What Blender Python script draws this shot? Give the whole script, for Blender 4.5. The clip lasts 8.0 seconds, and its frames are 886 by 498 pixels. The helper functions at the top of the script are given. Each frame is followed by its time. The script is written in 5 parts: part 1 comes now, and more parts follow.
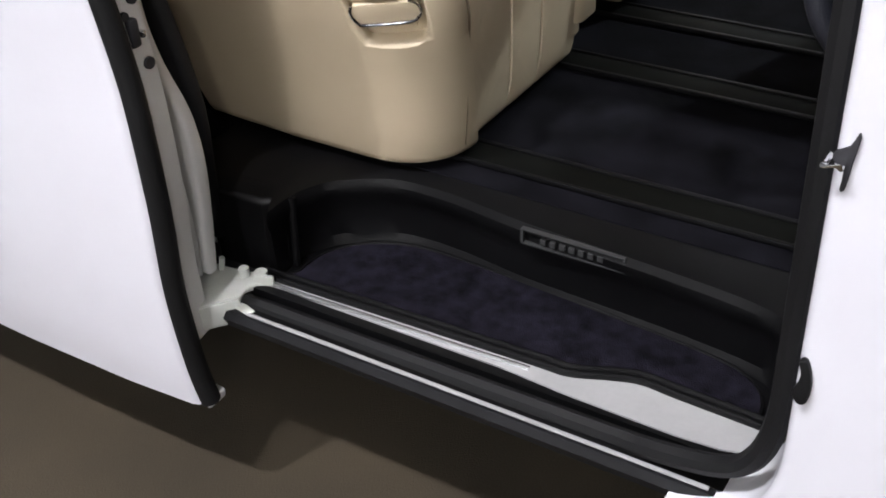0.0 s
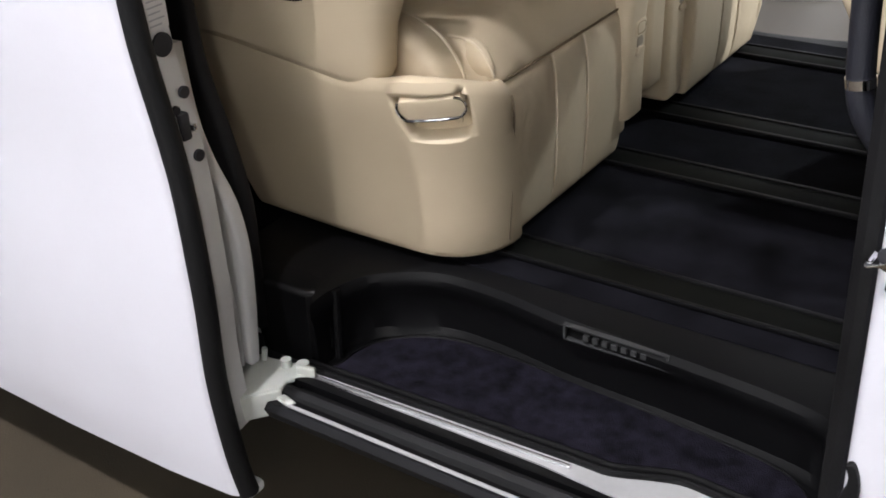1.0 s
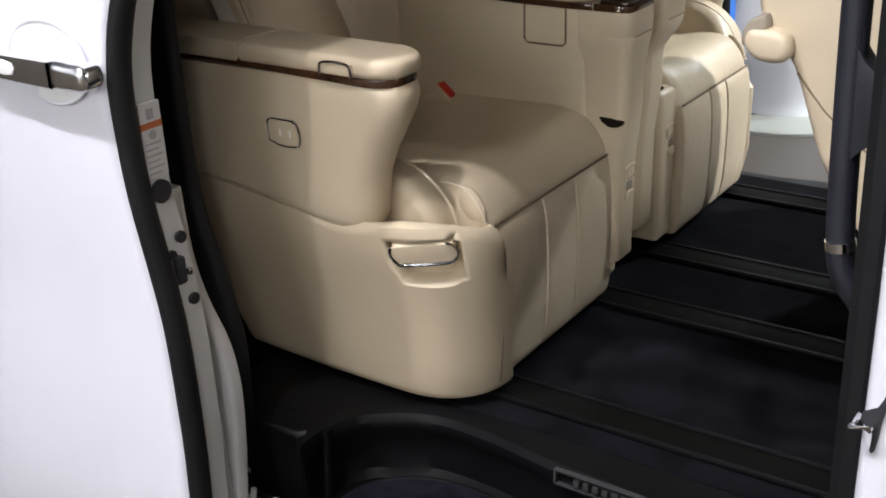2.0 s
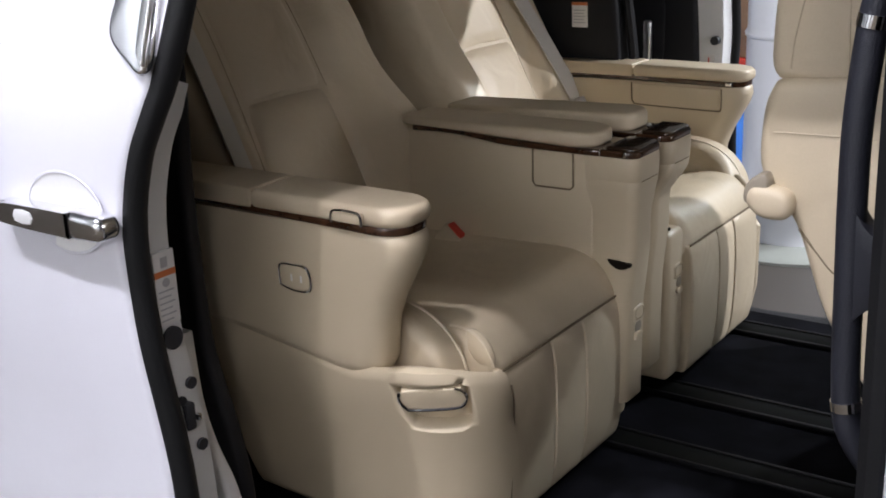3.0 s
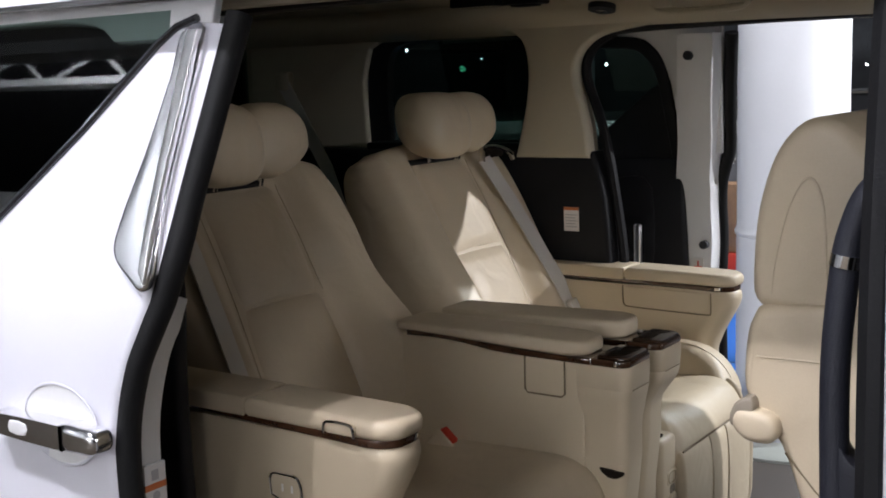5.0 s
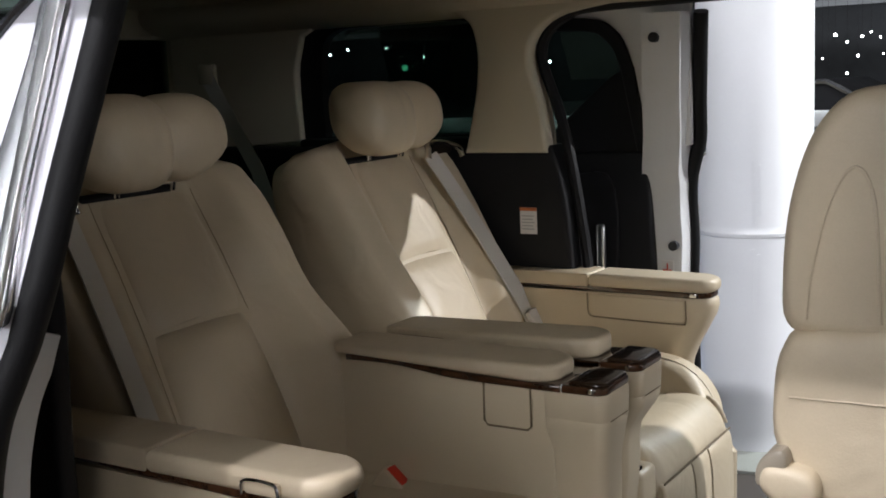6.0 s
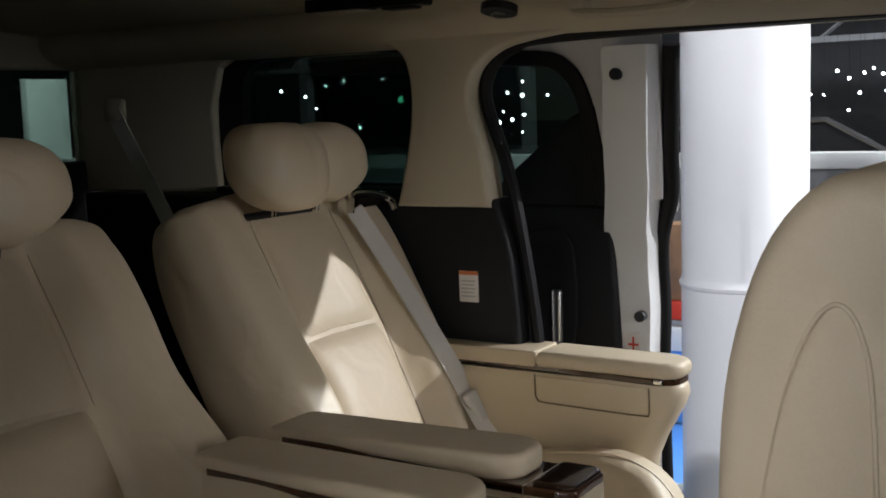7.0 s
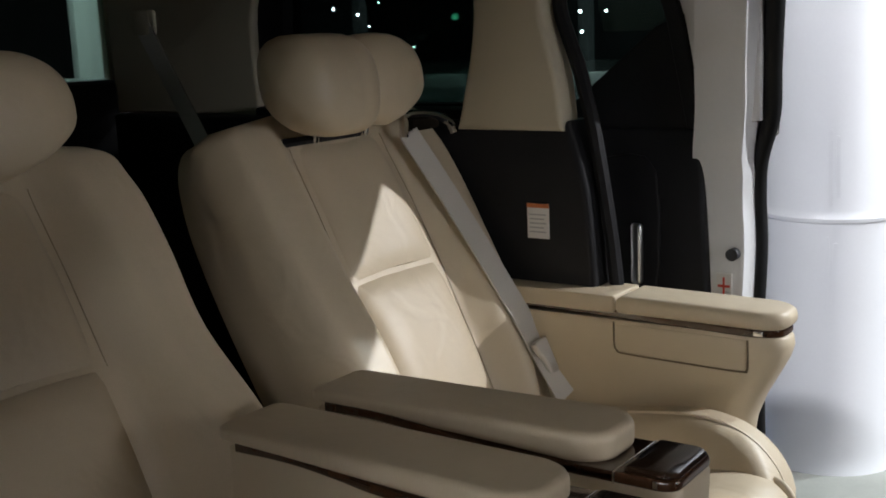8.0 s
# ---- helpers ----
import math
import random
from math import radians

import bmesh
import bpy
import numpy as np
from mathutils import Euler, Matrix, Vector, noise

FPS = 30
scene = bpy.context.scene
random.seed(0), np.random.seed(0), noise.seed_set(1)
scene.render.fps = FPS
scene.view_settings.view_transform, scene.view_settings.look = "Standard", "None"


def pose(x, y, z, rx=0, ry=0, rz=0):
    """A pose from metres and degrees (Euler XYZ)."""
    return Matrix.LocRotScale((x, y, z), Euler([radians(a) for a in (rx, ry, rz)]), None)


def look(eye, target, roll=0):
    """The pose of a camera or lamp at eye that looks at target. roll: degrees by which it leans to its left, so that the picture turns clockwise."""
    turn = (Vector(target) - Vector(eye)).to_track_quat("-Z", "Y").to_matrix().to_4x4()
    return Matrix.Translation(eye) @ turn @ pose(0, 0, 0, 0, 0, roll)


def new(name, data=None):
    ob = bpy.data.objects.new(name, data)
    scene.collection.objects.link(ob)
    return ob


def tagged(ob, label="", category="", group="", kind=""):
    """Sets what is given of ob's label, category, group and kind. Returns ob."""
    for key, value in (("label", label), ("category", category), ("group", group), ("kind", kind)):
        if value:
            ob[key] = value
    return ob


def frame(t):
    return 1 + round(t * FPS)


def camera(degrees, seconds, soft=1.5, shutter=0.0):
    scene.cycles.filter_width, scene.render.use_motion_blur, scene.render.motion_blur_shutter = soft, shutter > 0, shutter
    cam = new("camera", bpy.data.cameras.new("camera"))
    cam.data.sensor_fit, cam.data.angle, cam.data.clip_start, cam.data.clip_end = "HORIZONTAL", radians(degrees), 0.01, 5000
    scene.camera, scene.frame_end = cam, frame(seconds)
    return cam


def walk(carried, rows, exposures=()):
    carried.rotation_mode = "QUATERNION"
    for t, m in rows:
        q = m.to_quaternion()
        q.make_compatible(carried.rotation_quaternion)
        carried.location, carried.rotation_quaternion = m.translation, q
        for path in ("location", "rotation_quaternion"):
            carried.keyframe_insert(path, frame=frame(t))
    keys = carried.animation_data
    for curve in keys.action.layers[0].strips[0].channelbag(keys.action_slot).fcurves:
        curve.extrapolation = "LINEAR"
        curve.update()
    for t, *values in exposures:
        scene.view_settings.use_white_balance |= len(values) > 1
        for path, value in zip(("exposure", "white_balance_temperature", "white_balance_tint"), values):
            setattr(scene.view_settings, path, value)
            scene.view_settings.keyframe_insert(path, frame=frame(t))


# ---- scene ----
# Car frame: x towards the bonnet, y across from the near sill, z up.
cam = camera(42.33, 8.0, soft=1.8)
ROWS = [
    (0.0, 0.710, -1.058, 1.494, 31.67, -34.48, 2.47),
    (0.5, 0.709, -1.050, 1.489, 32.05, -32.86, 2.83),
    (1.0, 0.718, -1.054, 1.493, 34.21, -29.62, 2.97),
    (1.5, 0.724, -1.056, 1.516, 34.40, -26.19, 2.26),
    (2.0, 0.725, -1.051, 1.535, 34.25, -23.65, 2.36),
    (2.2, 0.729, -1.047, 1.548, 34.32, -22.20, 2.34),
    (3.3, 0.733, -1.049, 1.586, 35.06, -16.20, 2.23),
    (3.5, 0.735, -1.056, 1.593, 35.07, -15.10, 1.99),
    (4.0, 0.745, -1.072, 1.609, 34.69, -11.67, 1.42),
    (4.5, 0.758, -1.075, 1.624, 34.65, -9.64, 2.01),
    (4.7, 0.758, -1.073, 1.629, 34.78, -8.68, 1.95),
    (5.8, 0.627, -0.885, 1.628, 35.03, -8.58, 1.31),
    (6.0, 0.574, -0.798, 1.598, 32.02, -8.64, 2.61),
    (6.5, 0.511, -0.570, 1.605, 30.40, -8.66, 2.87),
    (7.0, 0.488, -0.359, 1.611, 32.22, -7.10, 2.00),
    (7.5, 0.432, -0.238, 1.608, 33.91, -10.64, 2.09),
    (8.0, 0.320, -0.136, 1.594, 34.88, -10.99, 2.34),
]
EXPOSURES = [(0.0, 0.56, 6600, 10), (2.2, 0.44, 6500, 10), (3.3, 0.10, 6300, 13), (4.7, 0.10, 6300, 13), (5.8, 0.10, 6450, 10), (7.0, 0.12, 6450, 10), (8.0, 0.04, 6400, 10)]
walk(cam, [(t, pose(x, y, z, 90 + pitch, roll, yaw)) for t, x, y, z, yaw, pitch, roll in ROWS], EXPOSURES)

# ---- world and lights ----
C = 0.957  # centre plane of the van

world = bpy.data.worlds.new("world")
world.use_nodes = True
scene.world = world
world.node_tree.nodes["Background"].inputs[0].default_value = (0.5, 0.55, 0.7, 1)
world.node_tree.nodes["Background"].inputs[1].default_value = 0.085


def lamp(name, eye, target, watts, size, colour, spot=None):
    data = bpy.data.lights.new(name, "SPOT" if spot else "AREA")
    data.energy, data.color = watts, colour
    if spot:
        data.spot_size, data.spot_blend, data.shadow_soft_size = radians(spot), 0.3, size
    else:
        data.shape, data.size = "DISK", size
    ob = new(name, data)
    ob.matrix_world = look(eye, target)
    return ob


lamp("hall_or_fill_lamp", (1.55, -2.6, 5.6), (-0.4, 0.1, 0.7), 24, 0.10, (1.0, 0.98, 0.98))
# Added soft fill for the dark inner armrest panel.
lamp("hall_or_fill_lamp", (3.0, -4.6, 4.0), (-0.5, 0.7, 1.0), 34, 0.8, (1.0, 0.97, 0.94))
lamp("hall_or_fill_lamp", (-0.05, -2.1, 5.5), (-0.6, 0.0, 0.9), 100, 0.08, (0.97, 0.96, 1.0))
lamp("hall_or_fill_lamp", (-1.22, -2.2, 5.5), (-0.6, 0.0, 0.9), 160, 0.07, (0.95, 0.95, 1.0))
# Broad added fill from the near side, no known source.
lamp("hall_or_fill_lamp", (-0.5, -6.5, 2.9), (-0.8, 1.2, 1.4), 56, 2.0, (1.0, 0.98, 0.98))
# Two added floods for the unseen boards that chrome and glass mirror.
lamp("hall_or_fill_lamp", (0.0, -5.0, 5.2), (0.0, -9.0, 2.6), 1150, 2.5, (0.96, 0.96, 1.0))
lamp("hall_or_fill_lamp", (-11.0, -5.0, 7.0), (-13.0, -9.0, 5.5), 900, 2.0, (0.94, 0.95, 1.0))
lamp("hall_or_fill_lamp", (4.05, 5.3, 4.50), (-0.4, 1.4, 0.9), 400, 0.06, (0.97, 0.98, 1.0))
lamp("hall_or_fill_lamp", (1.7, 5.6, 4.5), (-0.1, 1.4, 0.8), 165, 0.10, (0.86, 0.95, 1.0))
# Two added fills through the windscreen that brighten the rear cabin.
lamp("hall_or_fill_lamp", (6.5, 0.3, 2.20), (-0.6, 1.4, 1.3), 66, 1.0, (0.98, 0.98, 1.0))
lamp("hall_or_fill_lamp", (6.5, 2.4, 2.35), (-0.4, 1.1, 1.2), 44, 1.6, (0.98, 0.98, 1.0))
lamp("hall_or_fill_lamp", (-4.0, 17.0, 7.5), (-4.0, 23.0, 3.0), 700, 2.0, (0.92, 0.96, 1.0))
lamp("hall_or_fill_lamp", (-2.0, 6.5, 5.0), (-0.8, 3.7, 1.0), 60, 0.8, (0.93, 0.96, 1.0))
lamp("hall_or_fill_lamp", (-6.5, 6.0, 5.0), (-9.0, 7.3, 1.5), 220, 0.5, (0.9, 1.0, 0.95))


# ---- materials ----
def material(name, colour, rough=0.5, metal=0.0, vary=0.15, scale=6.0, fine=120.0, bump=0.0, coat=0.0, tint=None, spec=0.5, soft=0.0):
    """Principled surface with two scales of variation in colour and gloss, and fine relief."""
    mat = bpy.data.materials.new(name)
    mat.use_nodes = True
    nt = mat.node_tree
    n, li = nt.nodes, nt.links
    b = n["Principled BSDF"]
    b.inputs["Metallic"].default_value = metal
    b.inputs["Coat Weight"].default_value = coat
    b.inputs["Coat Roughness"].default_value = 0.05
    b.inputs["Specular IOR Level"].default_value = spec
    co = n.new("ShaderNodeTexCoord")
    big = n.new("ShaderNodeTexNoise")
    big.inputs["Scale"].default_value = scale
    big.inputs["Detail"].default_value = 4
    small = n.new("ShaderNodeTexNoise")
    small.inputs["Scale"].default_value = fine
    small.inputs["Detail"].default_value = 3
    li.new(co.outputs["Object"], big.inputs["Vector"])
    li.new(co.outputs["Object"], small.inputs["Vector"])
    add = n.new("ShaderNodeMath")
    add.operation = "MULTIPLY_ADD"
    add.inputs[1].default_value = 0.35
    li.new(small.outputs[0], add.inputs[0])
    li.new(big.outputs[0], add.inputs[2])
    ramp = n.new("ShaderNodeValToRGB")
    dark = tint or [c * (1 - vary) for c in colour]
    light = [min(1, c * (1 + vary)) for c in colour]
    ramp.color_ramp.elements[0].position, ramp.color_ramp.elements[0].color = 0.4, (*dark, 1)
    ramp.color_ramp.elements[1].position, ramp.color_ramp.elements[1].color = 0.95, (*light, 1)
    li.new(add.outputs[0], ramp.inputs[0])
    li.new(ramp.outputs[0], b.inputs["Base Color"])
    mr = n.new("ShaderNodeMapRange")
    mr.inputs["To Min"].default_value = max(0.0, rough * 0.85)
    mr.inputs["To Max"].default_value = min(1.0, rough * 1.15)
    li.new(big.outputs[0], mr.inputs[0])
    li.new(mr.outputs[0], b.inputs["Roughness"])
    if bump:
        bp = n.new("ShaderNodeBump")
        bp.inputs["Strength"].default_value = bump
        bp.inputs["Distance"].default_value = 0.002
        li.new(small.outputs[0], bp.inputs["Height"])
        li.new(bp.outputs[0], b.inputs["Normal"])
        if soft:
            # shallow creases, a few centimetres apart
            fold = n.new("ShaderNodeTexNoise")
            fold.inputs["Scale"].default_value = 11
            fold.inputs["Detail"].default_value = 2
            fold.inputs["Distortion"].default_value = 0.8
            li.new(co.outputs["Object"], fold.inputs["Vector"])
            sb = n.new("ShaderNodeBump")
            sb.inputs["Strength"].default_value = soft
            sb.inputs["Distance"].default_value = 0.012
            li.new(fold.outputs[0], sb.inputs["Height"])
            li.new(sb.outputs[0], bp.inputs["Normal"])
    return mat


def glow(name, colour, strength):
    mat = bpy.data.materials.new(name)
    mat.use_nodes = True
    b = mat.node_tree.nodes["Principled BSDF"]
    b.inputs["Base Color"].default_value = (*colour, 1)
    b.inputs["Emission Color"].default_value = (*colour, 1)
    b.inputs["Emission Strength"].default_value = strength
    return mat


def glass_material(name, colour):
    mat = bpy.data.materials.new(name)
    mat.use_nodes = True
    n, li = mat.node_tree.nodes, mat.node_tree.links
    n.remove(n["Principled BSDF"])
    tr = n.new("ShaderNodeBsdfTransparent")
    tr.inputs[0].default_value = (*colour, 1)
    gl = n.new("ShaderNodeBsdfGlossy")
    gl.inputs["Roughness"].default_value = 0.02
    fr = n.new("ShaderNodeFresnel")
    mx = n.new("ShaderNodeMixShader")
    li.new(fr.outputs[0], mx.inputs[0])
    li.new(tr.outputs[0], mx.inputs[1])
    li.new(gl.outputs[0], mx.inputs[2])
    li.new(mx.outputs[0], n["Material Output"].inputs[0])
    return mat


LEATHER = material("cream_leather", (0.550, 0.458, 0.328), 0.46, vary=0.08, scale=5, fine=500, bump=0.10, soft=0.42)
PLASTIC = material("cream_plastic", (0.555, 0.463, 0.330), 0.38, vary=0.05, scale=4, fine=700, bump=0.06)
PIPING = material("cream_piping", (0.62, 0.53, 0.40), 0.45, vary=0.05)
FAINT = material("seam_thread", (0.30, 0.24, 0.16), 0.7, vary=0.1)
SLOT = material("dark_slot", (0.010, 0.007, 0.005), 0.8, vary=0.2, spec=0.1)
# Dark brown that carries the shade of seams, gaps and creases in its colour.
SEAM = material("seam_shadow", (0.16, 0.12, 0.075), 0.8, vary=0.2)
FABRIC = material("beige_headliner", (0.54, 0.485, 0.375), 0.9, vary=0.08, scale=3, fine=500, bump=0.3)
BELT = material("belt_webbing", (0.60, 0.565, 0.52), 0.6, vary=0.05, fine=500, bump=0.3)
WHITE = material("pearl_white_paint", (0.745, 0.745, 0.815), 0.25, vary=0.015, coat=0.7)
JAMB = material("white_jamb_paint", (0.76, 0.76, 0.77), 0.4, vary=0.04)
RUBBER = material("black_rubber", (0.007, 0.007, 0.008), 0.55, vary=0.3, fine=300, bump=0.2, spec=0.25)
TRIM = material("black_trim", (0.012, 0.012, 0.014), 0.5, vary=0.3, fine=500, bump=0.2, spec=0.2)
STEP = material("step_plastic", (0.0044, 0.0044, 0.005), 0.40, vary=0.25, fine=500, bump=0.2, spec=0.13)
EMBLEM = material("grey_emblem", (0.035, 0.036, 0.038), 0.4, vary=0.2)
CARPET = material("black_carpet", (0.0046, 0.0045, 0.0062), 0.95, vary=1.3, scale=13, fine=600, bump=1.0, spec=0.04, tint=(0.0008, 0.0008, 0.001))
PLUSH = material("navy_plush_mat", (0.011, 0.010, 0.016), 0.9, vary=0.6, scale=40, fine=400, bump=1.0, spec=0.05, tint=(0.0015, 0.0015, 0.002))
RAIL = material("rail_cover", (0.0030, 0.0032, 0.0027), 0.6, vary=0.3, spec=0.06)
CHROME = material("chrome", (0.85, 0.85, 0.87), 0.07, metal=1.0, vary=0.03)
SATIN = material("satin_chrome", (0.80, 0.80, 0.80), 0.28, metal=1.0, vary=0.04)
GARNISH = material("garnish_chrome", (0.88, 0.88, 0.90), 0.20, metal=1.0, vary=0.04, scale=14)
SILL = material("sill_paint", (0.38, 0.38, 0.39), 0.32, vary=0.10, scale=9)
STEEL = material("scuff_steel", (0.70, 0.70, 0.72), 0.25, metal=1.0, vary=0.08)
ALLOY = material("grey_bracket_paint", (0.58, 0.60, 0.57), 0.5, vary=0.1)
WOOD = material("gloss_wood", (0.050, 0.022, 0.011), 0.12, vary=0.6, scale=25, fine=160, coat=0.6)
WOODLID = material("gloss_wood_lid", (0.028, 0.014, 0.008), 0.16, vary=0.6, scale=25, fine=160, coat=0.5)
RED = material("red_button", (0.55, 0.035, 0.015), 0.4, vary=0.1)
PAPER = material("label_paper", (0.75, 0.73, 0.72), 0.5, vary=0.04)
ORANGE = material("label_orange", (0.60, 0.17, 0.05), 0.5, vary=0.06)
INK = material("label_ink", (0.45, 0.44, 0.46), 0.6, vary=0.1)
HOLE = material("hole_plug", (0.02, 0.02, 0.025), 0.6, vary=0.2)
MAUVE = material("foam_grip", (0.012, 0.013, 0.020), 0.5, vary=0.2, fine=500, bump=0.25)
BROWN = material("brown_floor_carpet", (0.044, 0.033, 0.020), 0.95, vary=0.3, scale=3, fine=250, bump=0.8)
# Grey-brown that stands for soft shade on cream parts.
SHADE_BROWN = material("shade_brown", (0.27, 0.23, 0.18), 0.4, vary=0.1)
PLINTH = material("plinth_paint", (0.40, 0.41, 0.37), 0.5, vary=0.1)
GREYFLOOR = material("grey_floor", (0.085, 0.072, 0.060), 0.5, vary=0.15, scale=2)
COLUMN = material("white_column_wrap", (0.80, 0.81, 0.83), 0.35, vary=0.03, scale=3)
GREYWALL = material("grey_board", (0.16, 0.165, 0.175), 0.7, vary=0.2, scale=2)
BROWNBOARD = material("brown_board", (0.22, 0.12, 0.06), 0.6, vary=0.4, scale=8)
PANEL = material("white_board", (0.62, 0.64, 0.64), 0.5, vary=0.06)
DARKWALL = material("dark_hall", (0.03, 0.032, 0.036), 0.8, vary=0.5, scale=0.6, fine=4)
BLUE = material("blue_car_paint", (0.10, 0.30, 0.75), 0.3, vary=0.05, coat=0.5)
DARKCAR = material("dark_car_paint", (0.015, 0.016, 0.02), 0.2, vary=0.2, coat=0.6)
GLASS = glass_material("tinted_glass", (0.42, 0.50, 0.47))
TINT = glass_material("dark_glass", (0.16, 0.18, 0.18))
LIGHT = glow("lamp_glow", (0.95, 0.95, 1.0), 30)
GREENLIGHT = glow("sign_glow", (0.2, 0.9, 0.6), 3)


# ---- mesh helpers ----
def finish(bm, smooth=35):
    bmesh.ops.recalc_face_normals(bm, faces=bm.faces)
    for f in bm.faces:
        f.smooth = True
    for e in bm.edges:
        e.smooth = len(e.link_faces) == 2 and e.calc_face_angle(0) < radians(smooth)
    return bm


def part(name, bm, mat, parent=None, label="", smooth=35):
    """Links a bmesh as one mesh object under a thing or a part."""
    finish(bm, smooth)
    me = bpy.data.meshes.new(name)
    bm.to_mesh(me)
    bm.free()
    me.materials.append(mat)
    ob = new(name, me)
    if parent:
        ob.parent = parent
    if label:
        ob["label"] = label
    return ob


def thing(name, label, category, group="", kind=""):
    return tagged(new(name), label, category, group, kind)


def solid(name, bm, mat, label, category, group="", kind="", smooth=35):
    return tagged(part(name, bm, mat, smooth=smooth), label, category, group, kind)


def spline(pts, n=6, closed=False):
    """Smooth curve through points of any dimension."""
    p = [np.array(q, float) for q in pts]
    m = len(p)
    out = []
    for i in range(m if closed else m - 1):
        a, b, c, d = (p[(i - 1) % m], p[i], p[(i + 1) % m], p[(i + 2) % m]) if closed else (p[max(i - 1, 0)], p[i], p[i + 1], p[min(i + 2, m - 1)])
        for k in range(n):
            u = k / n
            out.append(0.5 * (2 * b + (c - a) * u + (2 * a - 5 * b + 4 * c - d) * u * u + (3 * b - a - 3 * c + d) * u ** 3))
    if not closed:
        out.append(p[-1])
    return out


def prism(outline, lo, hi, place, bevel=0.0, seg=3, bm=None):
    """A solid from a closed 2D outline, lo to hi along the third axis; place(a, b, c) gives the 3D point."""
    bm = bm or bmesh.new()
    bot = [bm.verts.new(place(a, b, lo)) for a, b in outline]
    top = [bm.verts.new(place(a, b, hi)) for a, b in outline]
    n = len(outline)
    fs = [bm.faces.new(bot), bm.faces.new(top)]
    for i in range(n):
        fs.append(bm.faces.new((bot[i], bot[(i + 1) % n], top[(i + 1) % n], top[i])))
    bmesh.ops.recalc_face_normals(bm, faces=fs)
    if bevel:
        es = {e for f in fs[:2] for e in f.edges}
        bmesh.ops.bevel(bm, geom=list(es), offset=bevel, segments=seg, profile=0.5, affect="EDGES", clamp_overlap=True)
    return bm


def xz(y0=0.0, s=1):
    return lambda a, b, c: (a, y0 + s * c, b)


def xy(a, b, c):
    return (a, b, c)


def yz(a, b, c):
    return (c, a, b)


def box(x0, x1, y0, y1, z0, z1, bevel=0.0, seg=2, bm=None):
    bm = bm or bmesh.new()
    vs = [bm.verts.new((x, y, z)) for x in (x0, x1) for y in (y0, y1) for z in (z0, z1)]
    fs = [bm.faces.new([vs[i] for i in q]) for q in ((0, 1, 3, 2), (4, 6, 7, 5), (0, 4, 5, 1), (2, 3, 7, 6), (0, 2, 6, 4), (1, 5, 7, 3))]
    bmesh.ops.recalc_face_normals(bm, faces=fs)
    if bevel:
        es = {e for f in fs for e in f.edges}
        bmesh.ops.bevel(bm, geom=list(es), offset=bevel, segments=seg, profile=0.5, affect="EDGES", clamp_overlap=True)
    return bm


def loft(rings, caps=True, closed=True, bm=None):
    """Skins a list of rings of 3D points that have the same count."""
    bm = bm or bmesh.new()
    vs = [[bm.verts.new(tuple(p)) for p in r] for r in rings]
    n = len(rings[0])
    for a, b in zip(vs, vs[1:]):
        for i in range(n if closed else n - 1):
            j = (i + 1) % n
            bm.faces.new((a[i], a[j], b[j], b[i]))
    if caps and closed:
        bm.faces.new(vs[0])
        bm.faces.new(vs[-1])
    return bm


def tube(path, r, n=8, bm=None, flat=1.0, up=(0, 0, 1), ends=None):
    """A round or oval bar along a path of 3D points, its section carried along without twist."""
    pts = [Vector(p) for p in path]
    rings = []
    side = None
    for i, p in enumerate(pts):
        d = (pts[min(i + 1, len(pts) - 1)] - pts[max(i - 1, 0)]).normalized()
        if side is None:
            side = d.cross(Vector(up))
            side = side if side.length > 0.2 else d.orthogonal()
        side = (side - d * side.dot(d)).normalized()
        top = side.cross(d)
        k = r if not ends else r * ends(i / (len(pts) - 1))
        rings.append([p + side * k * math.cos(2 * math.pi * j / n) + top * k * flat * math.sin(2 * math.pi * j / n) for j in range(n)])
    return loft(rings, bm=bm)


def strip(path, width_dir, w, thick_dir, t, bm=None):
    """A flat band along a path: width w along width_dir, thickness t along thick_dir."""
    wd, td = Vector(width_dir) * (w / 2), Vector(thick_dir) * (t / 2)
    return loft([[Vector(p) - wd - td, Vector(p) + wd - td, Vector(p) + wd + td, Vector(p) - wd + td] for p in path], bm=bm)


def disc(c, r, axis, t, n=16, bm=None):
    c, a = Vector(c), Vector(axis).normalized()
    return tube([c - a * t / 2, c + a * t / 2], r, n, bm=bm, up=a.orthogonal())


# ---- the van's body ----
def van_floor():
    ob = solid("floor", box(-1.9, 1.4, 0.315, 2 * C - 0.315, 0.44, 0.52, 0.004), CARPET, "black carpeted van floor with lengthwise seat rails", "floor", kind="structure")
    for y in (0.40, 0.80, 1.06, 1.47):
        bm = box(-0.62, 1.3, y - 0.028, y + 0.028, 0.521, 0.527, 0.002)
        part("rail_cover", bm, RAIL, ob)
        for dy in (-0.033, 0.033):
            part("rail_lip", box(-0.62, 1.3, y + dy - 0.004, y + dy + 0.004, 0.521, 0.530, 0.002), STEP, ob)
    return ob


van_floor()


